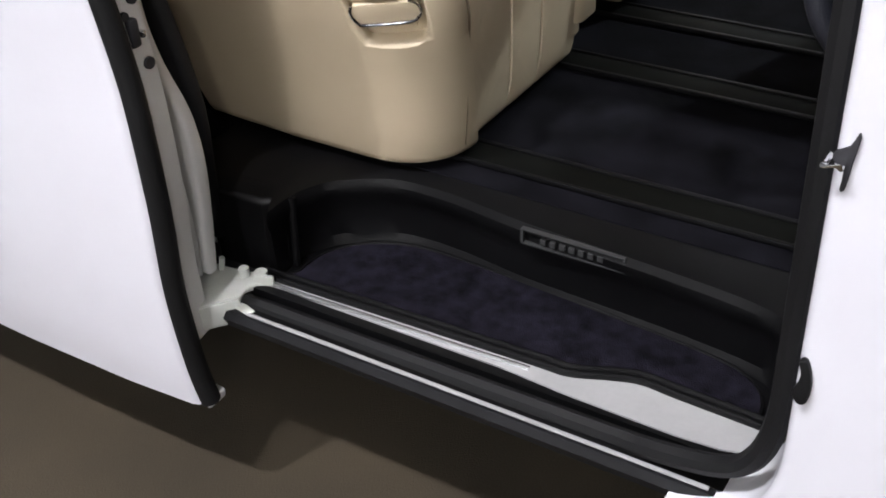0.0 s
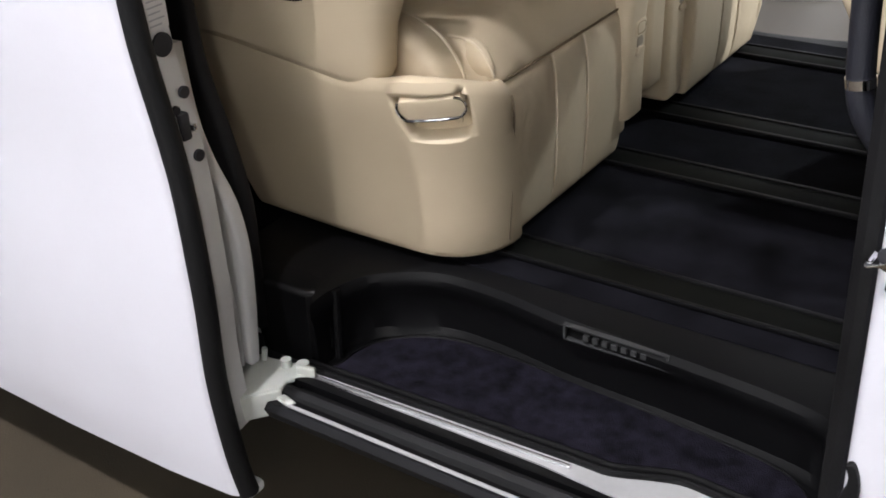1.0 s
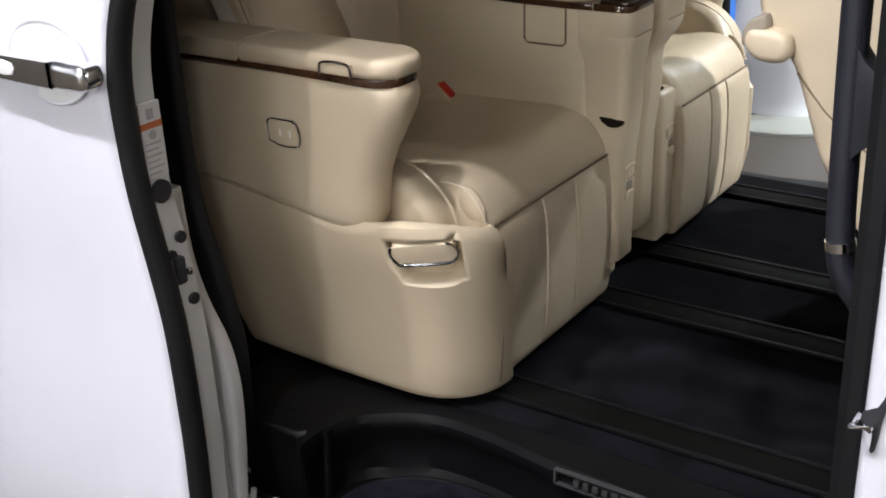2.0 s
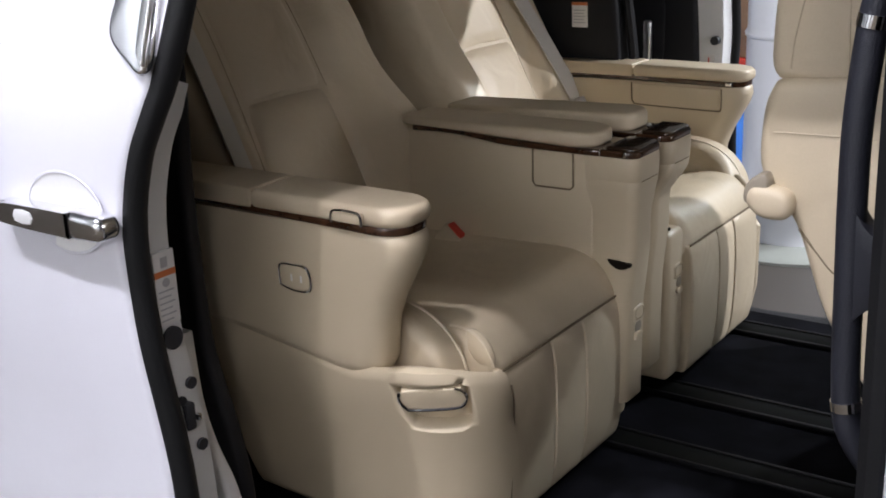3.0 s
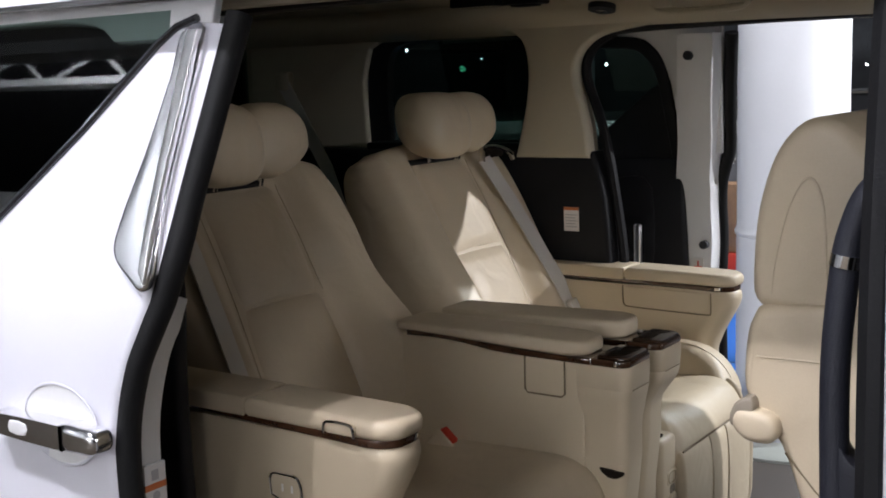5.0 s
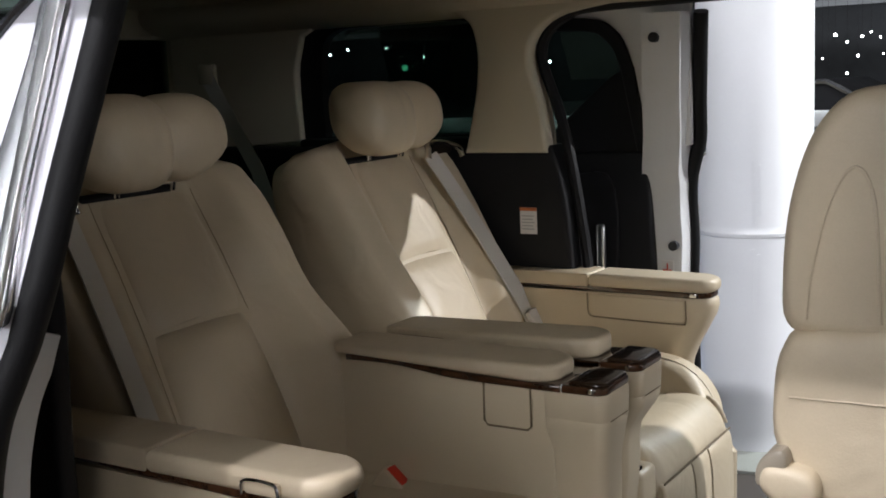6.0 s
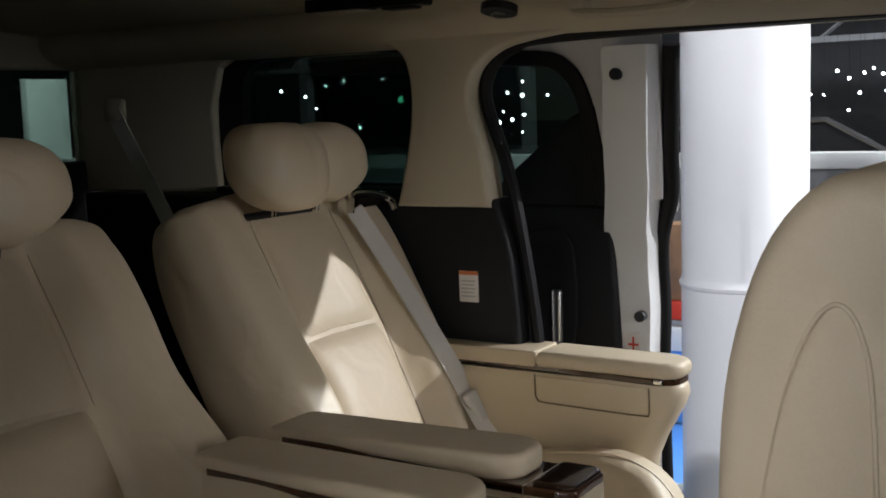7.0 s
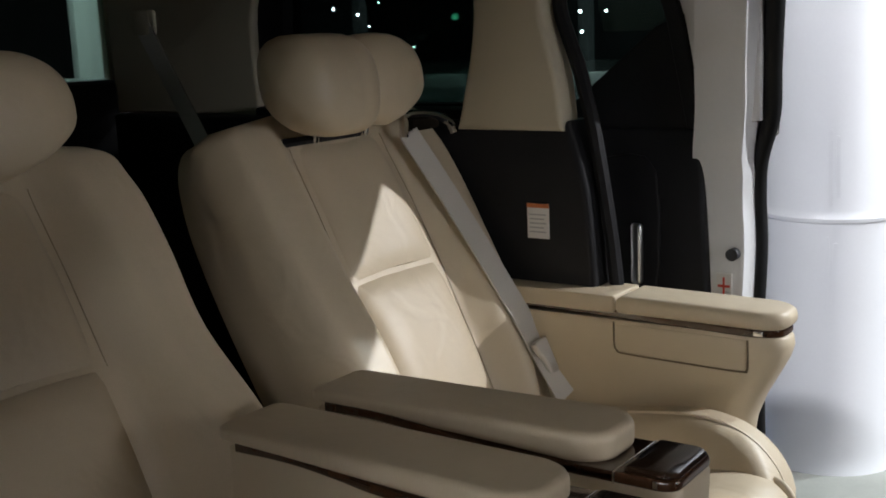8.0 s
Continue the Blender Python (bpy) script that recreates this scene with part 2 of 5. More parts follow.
def step_well(s):
    """The entry step beside a sliding door: tread with plush mat, riser, scuff plate and chrome sill."""
    m = lambda y: C + s * (y - C)
    P = lambda a, b, c: (a, m(b), c)
    root = thing("entry_step", "black moulded entry step with navy plush mat and chrome sill", "step", kind="structure")
    inner = spline([(-0.378, 0.085), (-0.378, 0.135), (-0.365, 0.18), (-0.334, 0.222), (-0.253, 0.268), (-0.144, 0.272), (0.001, 0.253), (0.214, 0.240), (0.380, 0.222), (0.43, 0.195), (0.452, 0.14)], 6)
    rings = []
    for off, z in ((0.10, 0.517), (0.02, 0.517), (0.004, 0.514), (-0.004, 0.503), (-0.004, 0.490), (0.006, 0.475), (0.012, 0.44), (0.014, 0.40), (0.004, 0.385)):
        rings.append([(x + (-0.5 * off if x < -0.33 else 0), m(y + off), z) for x, y in inner])
    part("riser", loft(rings, closed=False), STEP, root, "black moulded riser with a rounded lip")
    tread = [(x, y + 0.012) for x, y in inner] + [(0.47, 0.05), (-0.40, 0.05)]
    part("tread", prism(tread, 0.34, 0.384, P), STEP, root)
    mat = [(-0.352, 0.12), (-0.345, 0.18), (-0.305, 0.232), (-0.224, 0.268), (-0.091, 0.270), (0.151, 0.252), (0.335, 0.232), (0.404, 0.20), (0.425, 0.15), (0.40, 0.142), (0.30, 0.147), (0.21, 0.135), (0.14, 0.112), (0.0, 0.104), (-0.33, 0.098)]
    part("mat", prism(spline(mat, 4, True), 0.384, 0.392, P, 0.004), PLUSH, root, "navy plush step mat")
    part("mat_binding", tube([(x, m(y), 0.3905) for x, y in spline(mat, 4, True) + [mat[0]]], 0.003, 5), STEP, root)
    part("floor_edge", prism([(-0.62, 0.16), (-0.40, 0.16), (-0.37, 0.24), (-0.25, 0.30), (0.0, 0.285), (0.4, 0.26), (0.5, 0.20), (0.5, 0.34), (-0.62, 0.34)], 0.49, 0.5165, P), STEP, root)
    part("side_wall", prism([(-0.60, 0.11), (-0.41, 0.11), (-0.384, 0.135), (-0.40, 0.20), (-0.60, 0.20)], 0.34, 0.516, P, 0.012, 3), STEP, root)
    part("rib", tube([(-0.372, m(0.135), 0.386), (-0.376, m(0.148), 0.512)], 0.007, 8), STEP, root)
    edge = spline([(-0.40, 0.076), (-0.139, 0.086), (0.10, 0.094), (0.155, 0.096), (0.21, 0.117), (0.255, 0.130), (0.315, 0.127), (0.44, 0.122)], 6)
    part("scuff_plate", prism(edge + [(0.45, 0.075), (0.40, 0.062), (0.34, 0.058), (0.17, 0.061), (0.06, 0.068), (-0.40, 0.066)], 0.372, 0.3865, P), SILL, root, "white painted sill widening towards the front")
    for k, (off, z) in enumerate(((0.004, 0.390), (0.016, 0.392))):
        part("scuff_seal", tube([(x, m(y + off), z) for x, y in edge], 0.006, 8), STEP, root)
    part("chrome_edge", tube([(-0.368, m(0.067), 0.388), (0.0, m(0.078), 0.388), (0.10, m(0.083), 0.388)], 0.0042, 8), STEEL, root, "bright edge strip")
    part("door_rail", box(-0.385, 0.47, *sorted((m(0.004), m(0.062))), 0.345, 0.371, 0.002), STEP, root, "black sliding-door rail groove")
    part("sill_trim", box(-0.372, 0.41, *sorted((m(-0.003), m(0.004))), 0.3705, 0.3735, 0.001), SILL, root, "bright outer sill strip")
    part("rocker", prism([(-0.006, 0.368), (-0.012, 0.355), (-0.006, 0.338), (0.05, 0.325), (0.10, 0.30), (0.12, 0.368)], -1.2, 1.1, lambda a, b, c: (c, m(a), b)), TRIM, root, "dark rocker skirt")
    if s > 0:
        for a, b in ((0.0, 0.004), (0.172, 0.176)):
            part("plate_frame", box(a, b, 0.2405, 0.250, 0.487, 0.512), EMBLEM, root)
        for z in (0.486, 0.511):
            part("plate_frame", box(0.0, 0.176, 0.2405, 0.250, z, z + 0.002), EMBLEM, root)
        for i in range(7):
            part("emblem_bar", box(0.035 + i * 0.016, 0.044 + i * 0.016, 0.2395, 0.250, 0.495, 0.504), EMBLEM, root, "plain raised emblem bar")
    return root


for side in (1, -1):
    step_well(side)


def shell():
    """Roof, walls and pillars that enclose the cabin."""
    for s, tag in ((1, "near"), (-1, "far")):
        m = lambda y: C + s * (y - C)
        P = lambda a, b, c: (a, m(c), b)
        # B pillar with the front door skin beyond it
        name = "wall_front_" + tag
        bm = prism(spline([(0.36, 0.352), (0.43, 0.372), (0.475, 0.41), (0.500, 0.48), (0.503, 0.6)], 4) + [(0.504, 1.05), (0.500, 1.45), (0.496, 1.82), (0.66, 1.82), (0.68, 1.10), (1.9, 1.05), (1.9, 0.22), (0.36, 0.28)], -0.05, 0.10, P, 0.016, 4)
        w = solid(name, bm, WHITE, "white painted van body beside the open sliding door", "body panel", kind="structure")
        bm = tube(spline([(-0.42, m(0.03), 0.366), (0.20, m(0.028), 0.374), (0.33, m(0.015), 0.39), (0.42, m(0.002), 0.418), (0.463, m(-0.006), 0.458), (0.484, m(-0.01), 0.53), (0.487, m(-0.01), 0.65), (0.487, m(-0.01), 1.05), (0.483, m(0.0), 1.45), (0.482, m(0.05), 1.80)], 6), 0.0155, 8)
        part("weather_strip", bm, RUBBER, w, "black rubber weather strip")
        part("pillar_trim", prism([(0.49, 0.40), (0.49, 1.80), (0.64, 1.80), (0.66, 0.40)], 0.02, 0.16, P, 0.012), TRIM, w, "black pillar trim")
        # Unseen glass and frame, added to dim lamp light on the front seat.
        fw = part("front_window", prism([(0.69, 1.06), (0.68, 1.74), (1.35, 1.74), (1.88, 1.10), (1.88, 1.04)], 0.02, 0.025, P), TINT, w, "unseen dark front door glass added to dim light on the front seat")
        part("window_frame", tube([(0.67, m(0.02), 1.05), (0.665, m(0.05), 1.76), (1.36, m(0.05), 1.76), (1.9, m(0.02), 1.06)], 0.022, 8), TRIM, w)
        part("side_skirt", prism(spline([(-0.055, 0.235), (-0.062, 0.20), (-0.055, 0.168), (0.0, 0.160), (0.05, 0.20), (0.04, 0.24)], 3, True), -2.0, -0.735, lambda a, b, c: (c, m(a), b), 0.02, 3), DARKCAR, w, "dark glossy side skirt")
        # rear quarter body behind the sliding door
        body = prism(spline([(-0.52, 0.33), (-0.535, 0.5), (-0.57, 0.66), (-0.64, 0.82), (-0.73, 1.0)], 4) + [(-0.76, 1.40), (-1.95, 1.40), (-2.0, 0.24), (-0.6, 0.24)], 0.0, 0.14, P, 0.02)
        q = solid("wall_rear_" + tag, body, JAMB, "white rear quarter panel behind the sliding door", "body panel", kind="structure")
        back = 0.0 if s < 0 else -0.115
        part("quarter_trim", prism(spline([(-0.60 + back, 0.42), (-0.605 + back, 0.8), (-0.612 + back, 1.05), (-0.632 + back, 1.30), (-0.668 + back, 1.42)], 4) + [(-1.9, 1.42), (-1.9, 0.42)], 0.165, 0.258, P, 0.015), TRIM, q, "black lower side trim")
        if s < 0:
            part("opening_flange", prism(spline([(-0.585, 0.42), (-0.600, 0.8), (-0.640, 1.05), (-0.665, 1.40)], 3) + [(-0.74, 1.40), (-0.74, 0.42)], 0.14, 0.20, P, 0.01), TRIM, q, "black opening flange")
        else:
            part("quarter_jamb", prism(spline([(-0.470, 0.40), (-0.463, 0.46), (-0.456, 0.524), (-0.451, 0.62), (-0.464, 0.70), (-0.500, 0.77), (-0.520, 0.84), (-0.528, 0.95)], 4) + [(-0.62, 0.95), (-0.62, 0.40)], 0.022, 0.05, P, 0.008, 3), JAMB, q, "white painted door-opening panel")
            part("jamb_rib", prism(spline([(-0.480, 0.40), (-0.478, 0.50), (-0.486, 0.60), (-0.505, 0.70)], 3) + [(-0.53, 0.70), (-0.512, 0.60), (-0.506, 0.50), (-0.51, 0.40)], 0.014, 0.024, P, 0.004), JAMB, q)
            part("opening_flange", prism(spline([(-0.505, 0.42), (-0.503, 0.525), (-0.500, 0.66), (-0.525, 0.78), (-0.552, 0.87), (-0.562, 0.95), (-0.566, 1.14), (-0.560, 1.25), (-0.556, 1.32), (-0.562, 1.42)], 3) + [(-0.78, 1.42), (-0.78, 0.42)], 0.09, 0.12, P, 0.01), TRIM, q, "black opening flange")
        part("jamb_seal", tube(spline([(x + (0 if z > 1.74 else back), y, z) for x, y, z in [(-0.585, m(0.215), 0.40), (-0.588, m(0.215), 0.8), (-0.595, m(0.215), 1.10), (-0.628, m(0.22), 1.36), (-0.660, m(0.22), 1.50), (-0.700, m(0.22), 1.62), (-0.685, m(0.22), 1.685), (-0.630, m(0.22), 1.725), (-0.53, m(0.22), 1.742), (0.0, m(0.20), 1.748), (0.46, m(0.18), 1.748)]], 6), 0.014, 8), TRIM, q, "black door-opening seal")
        # cream C pillar trim
        cp = spline([(-0.674, 1.403), (-0.684, 1.50), (-0.712, 1.60), (-0.712, 1.655), (-0.680, 1.70), (-0.62, 1.728), (-0.5, 1.745)], 3) + [(-0.45, 1.80), (-1.0, 1.80)] + spline([(-0.93, 1.752), (-0.875, 1.72), (-0.856, 1.65), (-0.862, 1.56), (-0.885, 1.46), (-0.900, 1.403)], 3)
        cp = [(x + back if x < -0.46 else x, z) for x, z in cp]
        part("pillar_cover", prism(cp, 0.20, 0.27, P, 0.012), FABRIC, q, "cream upper pillar cover")
        # D pillar cover and quarter glass
        part("pillar_cover", prism([(-1.47, 1.42), (-1.48, 1.62), (-1.45, 1.72), (-1.35, 1.77), (-1.35, 1.82), (-1.95, 1.82), (-1.95, 1.42)], 0.175, 0.205, P, 0.008), FABRIC, q, "cream rear pillar cover")
        part("beltline", box(-1.45, -0.88, *sorted((m(0.17), m(0.24))), 1.39, 1.44, 0.008), TRIM, q)
        part("head_rail", box(-1.45, -0.6, *sorted((m(0.18), m(0.25))), 1.745, 1.80, 0.01), FABRIC, q)
        hole = spline([(-1.40, 1.46), (-1.40, 1.66), (-1.36, 1.725), (-1.25, 1.735), (-1.0, 1.735), (-0.92, 1.725), (-0.885, 1.68), (-0.895, 1.55), (-0.905, 1.46), (-0.95, 1.445), (-1.36, 1.445)], 3, True)
        mid = np.mean(hole, axis=0)
        wide = [mid + (q - mid) * 1.25 for q in hole]
        part("window_surround", loft([[(x, m(d), z) for x, z in o] for o, d in ((wide, 0.185), (hole, 0.180), (hole, 0.150), (wide, 0.150))], caps=False), TRIM, q, "black window surround")
        g = part("quarter_glass", box(-1.46, -0.86, *sorted((m(0.135), m(0.14))), 1.40, 1.78), GLASS, q, "tinted quarter window")
        part("roof_rail", prism(spline([(0.02, 1.735), (0.0, 1.75), (0.02, 1.80), (0.16, 1.84), (0.2, 1.80), (0.16, 1.755)], 3, True), -2.0, 1.5, lambda a, b, c: (c, m(a + 0.13), b)), FABRIC, q, "beige roof rail lining")
    roof = prism(spline([(0.15, 1.80), (0.5, 1.835), (C, 1.845), (2 * C - 0.5, 1.835), (2 * C - 0.15, 1.80)], 4) + [(2 * C - 0.10, 1.90), (C, 1.94), (0.10, 1.90)], -2.1, 1.6, yz)
    solid("ceiling", roof, FABRIC, "beige fabric headliner of the van", "ceiling", kind="structure")
    skin = spline([(0.06, 1.80), (0.16, 1.90), (0.45, 1.945), (C, 1.96), (2 * C - 0.45, 1.945), (2 * C - 0.16, 1.90), (2 * C - 0.06, 1.80)], 5)
    solid("roof", prism(skin + [(2 * C - 0.10, 1.80), (2 * C - 0.2, 1.90), (C, 1.945), (0.2, 1.90), (0.10, 1.80)], -2.12, 1.62, yz), WHITE, "white painted outer roof of the van", "roof", kind="structure")
    # Side rails added to block lamp light that leaks below the roof edge.
    for d in (1, -1):
        m = lambda y: C + d * (y - C)
        rail = prism(spline([(-0.020, 1.756), (0.0, 1.748), (0.15, 1.754), (0.16, 1.80), (0.12, 1.84), (0.03, 1.80)], 3, True), -2.05, 1.5, lambda a, b, c: (c, m(a), b))
        solid("shade_rail_near" if d > 0 else "shade_rail_far", rail, WHITE, "white roof side rail added to block lamp light under the roof edge", "roof rail", kind="structure")
    back = thing("tailgate", "beige trimmed tailgate with tinted rear window", "tailgate", kind="structure")
    part("lower_panel", box(-2.02, -1.94, 0.16, 2 * C - 0.16, 0.40, 1.50, 0.02), TRIM, back)
    part("upper_frame", box(-2.02, -1.94, 0.16, 2 * C - 0.16, 1.74, 1.86, 0.02), FABRIC, back)
    for y in (0.10, 2 * C - 0.185):
        part("side_frame", box(-2.02, -1.94, y, y + 0.085, 1.49, 1.75, 0.02), FABRIC, back)
    g = part("rear_glass", box(-1.99, -1.985, 0.17, 2 * C - 0.17, 1.48, 1.76), GLASS, back)
    solid("wall_front", box(1.42, 1.9, 0.0, 2 * C, 0.3, 1.08, 0.03), TRIM, "dark dashboard at the front of the cabin", "dashboard", kind="structure")

    belt = thing("rear_belt", "grey seat belt hanging at the rear pillar", "seat belt")
    part("anchor", box(-1.77, -1.71, 1.625, 1.655, 1.60, 1.66, 0.01), FABRIC, belt)
    part("webbing", strip([(-1.74, 1.63, 1.63), (-1.67, 1.63, 1.52), (-1.57, 1.63, 1.36), (-1.47, 1.63, 1.10)], (1, 0, 0.4), 0.045, (0, 1, 0), 0.003), BELT, belt)
    vent = thing("ceiling_vent", "beige slatted air vent in the headliner", "air vent")
    part("bezel", box(-0.985, -0.845, 1.47, 1.53, 1.806, 1.832, 0.004), STEP, vent)
    for k in range(9):
        part("slat", box(-0.972 + 0.0135 * k, -0.966 + 0.0135 * k, 1.477, 1.523, 1.803, 1.810), FABRIC, vent)
    rl = thing("reading_lamp", "small dark reading lamp set in the headliner", "lamp")
    part("bezel", box(-0.825, -0.715, 1.47, 1.53, 1.804, 1.832, 0.006), STEP, rl)
    part("lens", box(-0.805, -0.735, 1.480, 1.520, 1.799, 1.808, 0.003), TRIM, rl)
    sp = thing("ceiling_nozzle", "round black air nozzle in the headliner", "air vent")
    part("ring", disc((-0.555, 1.50, 1.784), 0.034, (0, 0.25, 1), 0.014, 24), TRIM, sp)
    part("core", disc((-0.555, 1.498, 1.778), 0.016, (0, 0.25, 1), 0.014, 16), STEEL, sp)
    gh = thing("assist_grip", "beige folding assist grip above the far door", "grip")
    part("bar", tube(spline([(-0.44, 1.55, 1.792), (-0.42, 1.545, 1.772), (-0.37, 1.54, 1.765), (-0.26, 1.54, 1.765), (-0.215, 1.545, 1.772), (-0.20, 1.55, 1.792)], 4), 0.013, 8, flat=0.7), FABRIC, gh)
    for x in (-0.42, -0.22):
        part("mount", box(x - 0.02, x + 0.02, 1.53, 1.57, 1.775, 1.80, 0.008), FABRIC, gh)


shell()


def sliding_door(s):
    """A sliding door run back along the body; the side s=-1 is the mirror of the near one."""
    m = lambda y: C + s * (y - C)
    P = lambda a, b, c: (a, m(c), b)
    root = thing("sliding_door", "pearl white sliding door slid fully open" if s > 0 else "white sliding door slid open with black inner trim", "car door", group="sliding doors")
    lean = lambda z: -0.10 + 0.325 * (z - 1.3)
    # the skin bulges: depth and front edge by height
    heights = [0.215, 0.30, 0.45, 0.60, 0.80, 1.00, 1.15, 1.25, 1.31, 1.35, 1.39]
    skin_y = [-0.088, -0.098, -0.106, -0.106, -0.103, -0.110, -0.112, -0.106, -0.094, -0.083, -0.071]
    edge_x = [-0.430, -0.436, -0.440, -0.434, -0.442, -0.466, -0.468, -0.448, -0.425, -0.410, -0.402]
    if s < 0:
        edge_x = [-0.430, -0.436, -0.440, -0.438, -0.442, -0.448, -0.444, -0.446, -0.440, -0.428, -0.420]
    rear = -1.30
    zs = np.linspace(heights[0], heights[-1], 30)
    rings = []
    for z, y, x in zip(zs, np.interp(zs, heights, skin_y), np.interp(zs, heights, edge_x)):
        rings.append([(x, m(y + 0.012), z), (x - 0.004, m(y + 0.004), z), (x - 0.016, m(y), z), (x - 0.15, m(y - 0.008), z), (x - 0.4, m(y - 0.010), z), (rear, m(y), z), (rear, m(y + 0.012), z)])
    part("skin", loft(rings), WHITE, root, "pearl white outer skin", smooth=60)
    U = lambda a, b, c: (a, m(lean(b) + c), b)
    part("window_corner", prism(spline([(-0.41, 1.712), (-0.445, 1.703), (-0.48, 1.678), (-0.60, 1.57), (-0.76, 1.44), (-0.83, 1.386)], 3) + [(-0.402, 1.386), (-0.375, 1.55), (-0.36, 1.708)], 0.0, 0.015, U, 0.003), WHITE, root)
    part("chrome_garnish", prism(spline([(-0.404, 1.370), (-0.448, 1.382), (-0.482, 1.412), (-0.478, 1.46), (-0.452, 1.55), (-0.432, 1.64), (-0.424, 1.70), (-0.385, 1.702), (-0.392, 1.60), (-0.402, 1.49)], 4, True), -0.016, 0.004, U, 0.014, 6), GARNISH, root, "chrome window garnish", smooth=60)
    part("garnish_strip", prism(spline([(-0.405, 1.702), (-0.410, 1.62), (-0.416, 1.52), (-0.419, 1.44), (-0.417, 1.392)], 3) + spline([(-0.405, 1.376), (-0.402, 1.49), (-0.392, 1.60), (-0.385, 1.702)], 3), -0.021, -0.010, U, 0.002), SATIN, root, "flat bright strip along the garnish")
    g = part("window_glass", prism([(-0.83, 1.386), (-0.60, 1.565), (-0.47, 1.68), (-0.47, 1.735), (rear, 1.735), (rear, 1.386)], 0.004, 0.008, U), GLASS, root, "dark tinted door glass")
    part("window_seal", tube([(x, m(lean(z) - 0.001), z) for x, z in ((-0.41, 1.718), (-0.445, 1.708), (-0.48, 1.684), (-0.60, 1.574), (-0.76, 1.444), (-0.835, 1.388), (-1.29, 1.386))], 0.006, 8), DARKCAR, root)
    # seal and shut face follow the front edge
    sy = [y + 0.026 for y in skin_y]
    edge = list(zip(edge_x, sy, heights))[:-1] + [(x, lean(z) + 0.02, z) for x, z in (((-0.392, 1.41), (-0.382, 1.50), (-0.368, 1.60), (-0.352, 1.72)) if s > 0 else ((-0.408, 1.41), (-0.397, 1.50), (-0.383, 1.60), (-0.366, 1.72)))]
    path = spline(edge, 4)
    part("edge_seal", tube([(x + 0.002, m(y - 0.002), z) for x, y, z in path], 0.018, 16), RUBBER, root, "black rubber edge seal")
    jamb = []
    for x, y, z in path:
        w = 0.050 if z < 1.34 or s < 0 else 0.018
        x = x if z < 1.30 else x - min(0.022, 0.22 * (z - 1.30))
        jamb.append([(x + 0.004, m(y + 0.010), z), (x - 0.004, m(y + 0.010 + w), z), (x - 0.012, m(y + 0.013 + w), z), (x - 0.10, m(y + 0.013 + w), z), (x - 0.10, m(y + 0.006), z)])
    jamb = jamb[5:] if s > 0 else jamb
    part("jamb", loft(jamb), JAMB, root, "white painted door jamb")
    part("inner_trim", prism([(-0.515, 0.45), (-0.513, 1.07), (-0.519, 1.20), (-0.525, 1.385), (-1.28, 1.385), (-1.28, 0.45)], -0.050, 0.0, P, 0.010), TRIM, root, "black inner trim panel")
    inn = lambda a, b, c: (a, m(-0.012 + 0.22 * (b - 1.385) + c), b)
    part("corner_trim", prism([(-0.525, 1.38), (-0.545, 1.60), (-0.60, 1.58), (-0.84, 1.40), (-0.86, 1.38)], -0.012, 0.006, inn, 0.005), TRIM, root)
    band = spline([(-0.523, 1.38), (-0.536, 1.50), (-0.552, 1.62), (-0.585, 1.69), (-0.66, 1.722), (-0.9, 1.728), (-1.28, 1.728)], 4)
    inner_band = spline([(-0.556, 1.38), (-0.568, 1.50), (-0.582, 1.61), (-0.610, 1.665), (-0.67, 1.69), (-0.9, 1.695), (-1.28, 1.695)], 4)
    part("window_frame", prism(band + inner_band[::-1], -0.012, 0.008, inn, 0.004), TRIM, root, "black window surround")
    part("upper_panel", prism([(-0.415, 1.40), (-0.385, 1.745), (-1.28, 1.755)] + band[::-1], -0.020, -0.004, inn, 0.004), JAMB, root, "white painted window frame")
    part("inner_handle", box(-0.666, -0.642, *sorted((m(0.002), m(0.020))), 1.075, 1.198, 0.008, 4), SATIN, root, "chrome inner pull handle")
    part("handle_bezel", prism(spline([(-0.71, 1.04), (-0.62, 1.04), (-0.615, 1.30), (-0.70, 1.33), (-0.75, 1.28)], 3, True), -0.004, 0.008, P, 0.004), TRIM, root)
    part("knob", disc((-0.72, m(0.006), 1.277), 0.006, (0, 1, 0), 0.012), STEEL, root)
    part("tip_guard", box(-0.452, -0.416, *sorted((m(-0.078), m(-0.036))), 0.206, 0.226, 0.006), JAMB, root)
    for x, z, y in ((-0.462, 1.664, 0.104), (-0.466, 1.145, -0.016)) if s < 0 else ():
        part("buffer", disc((x, m(y), z), 0.012, (0, 1, 0), 0.020, 24), HOLE, root, "round black buffer")
    # plugs on the jamb
    for z, r, dy in ((0.985, 0.017, 0.034), (0.912, 0.009, 0.047), (0.818, 0.009, 0.042), (0.892, 0.007, 0.024)):
        x, y = np.interp(z, heights, edge_x), np.interp(z, heights, sy)
        part("plug", disc((x + 0.004, m(y + dy), z), r, (1, 0, 0), 0.005, 24), HOLE, root, "round black plug")
    x, y = np.interp(0.865, heights, edge_x), np.interp(0.865, heights, sy)
    part("latch", box(x - 0.01, x + 0.009, *sorted((m(y + 0.022), m(y + 0.040))), 0.845, 0.887, 0.004), HOLE, root, "black door latch")
    part("latch_pin", box(x - 0.01, x + 0.012, *sorted((m(y + 0.040), m(y + 0.048))), 0.856, 0.866, 0.002), STEEL, root)
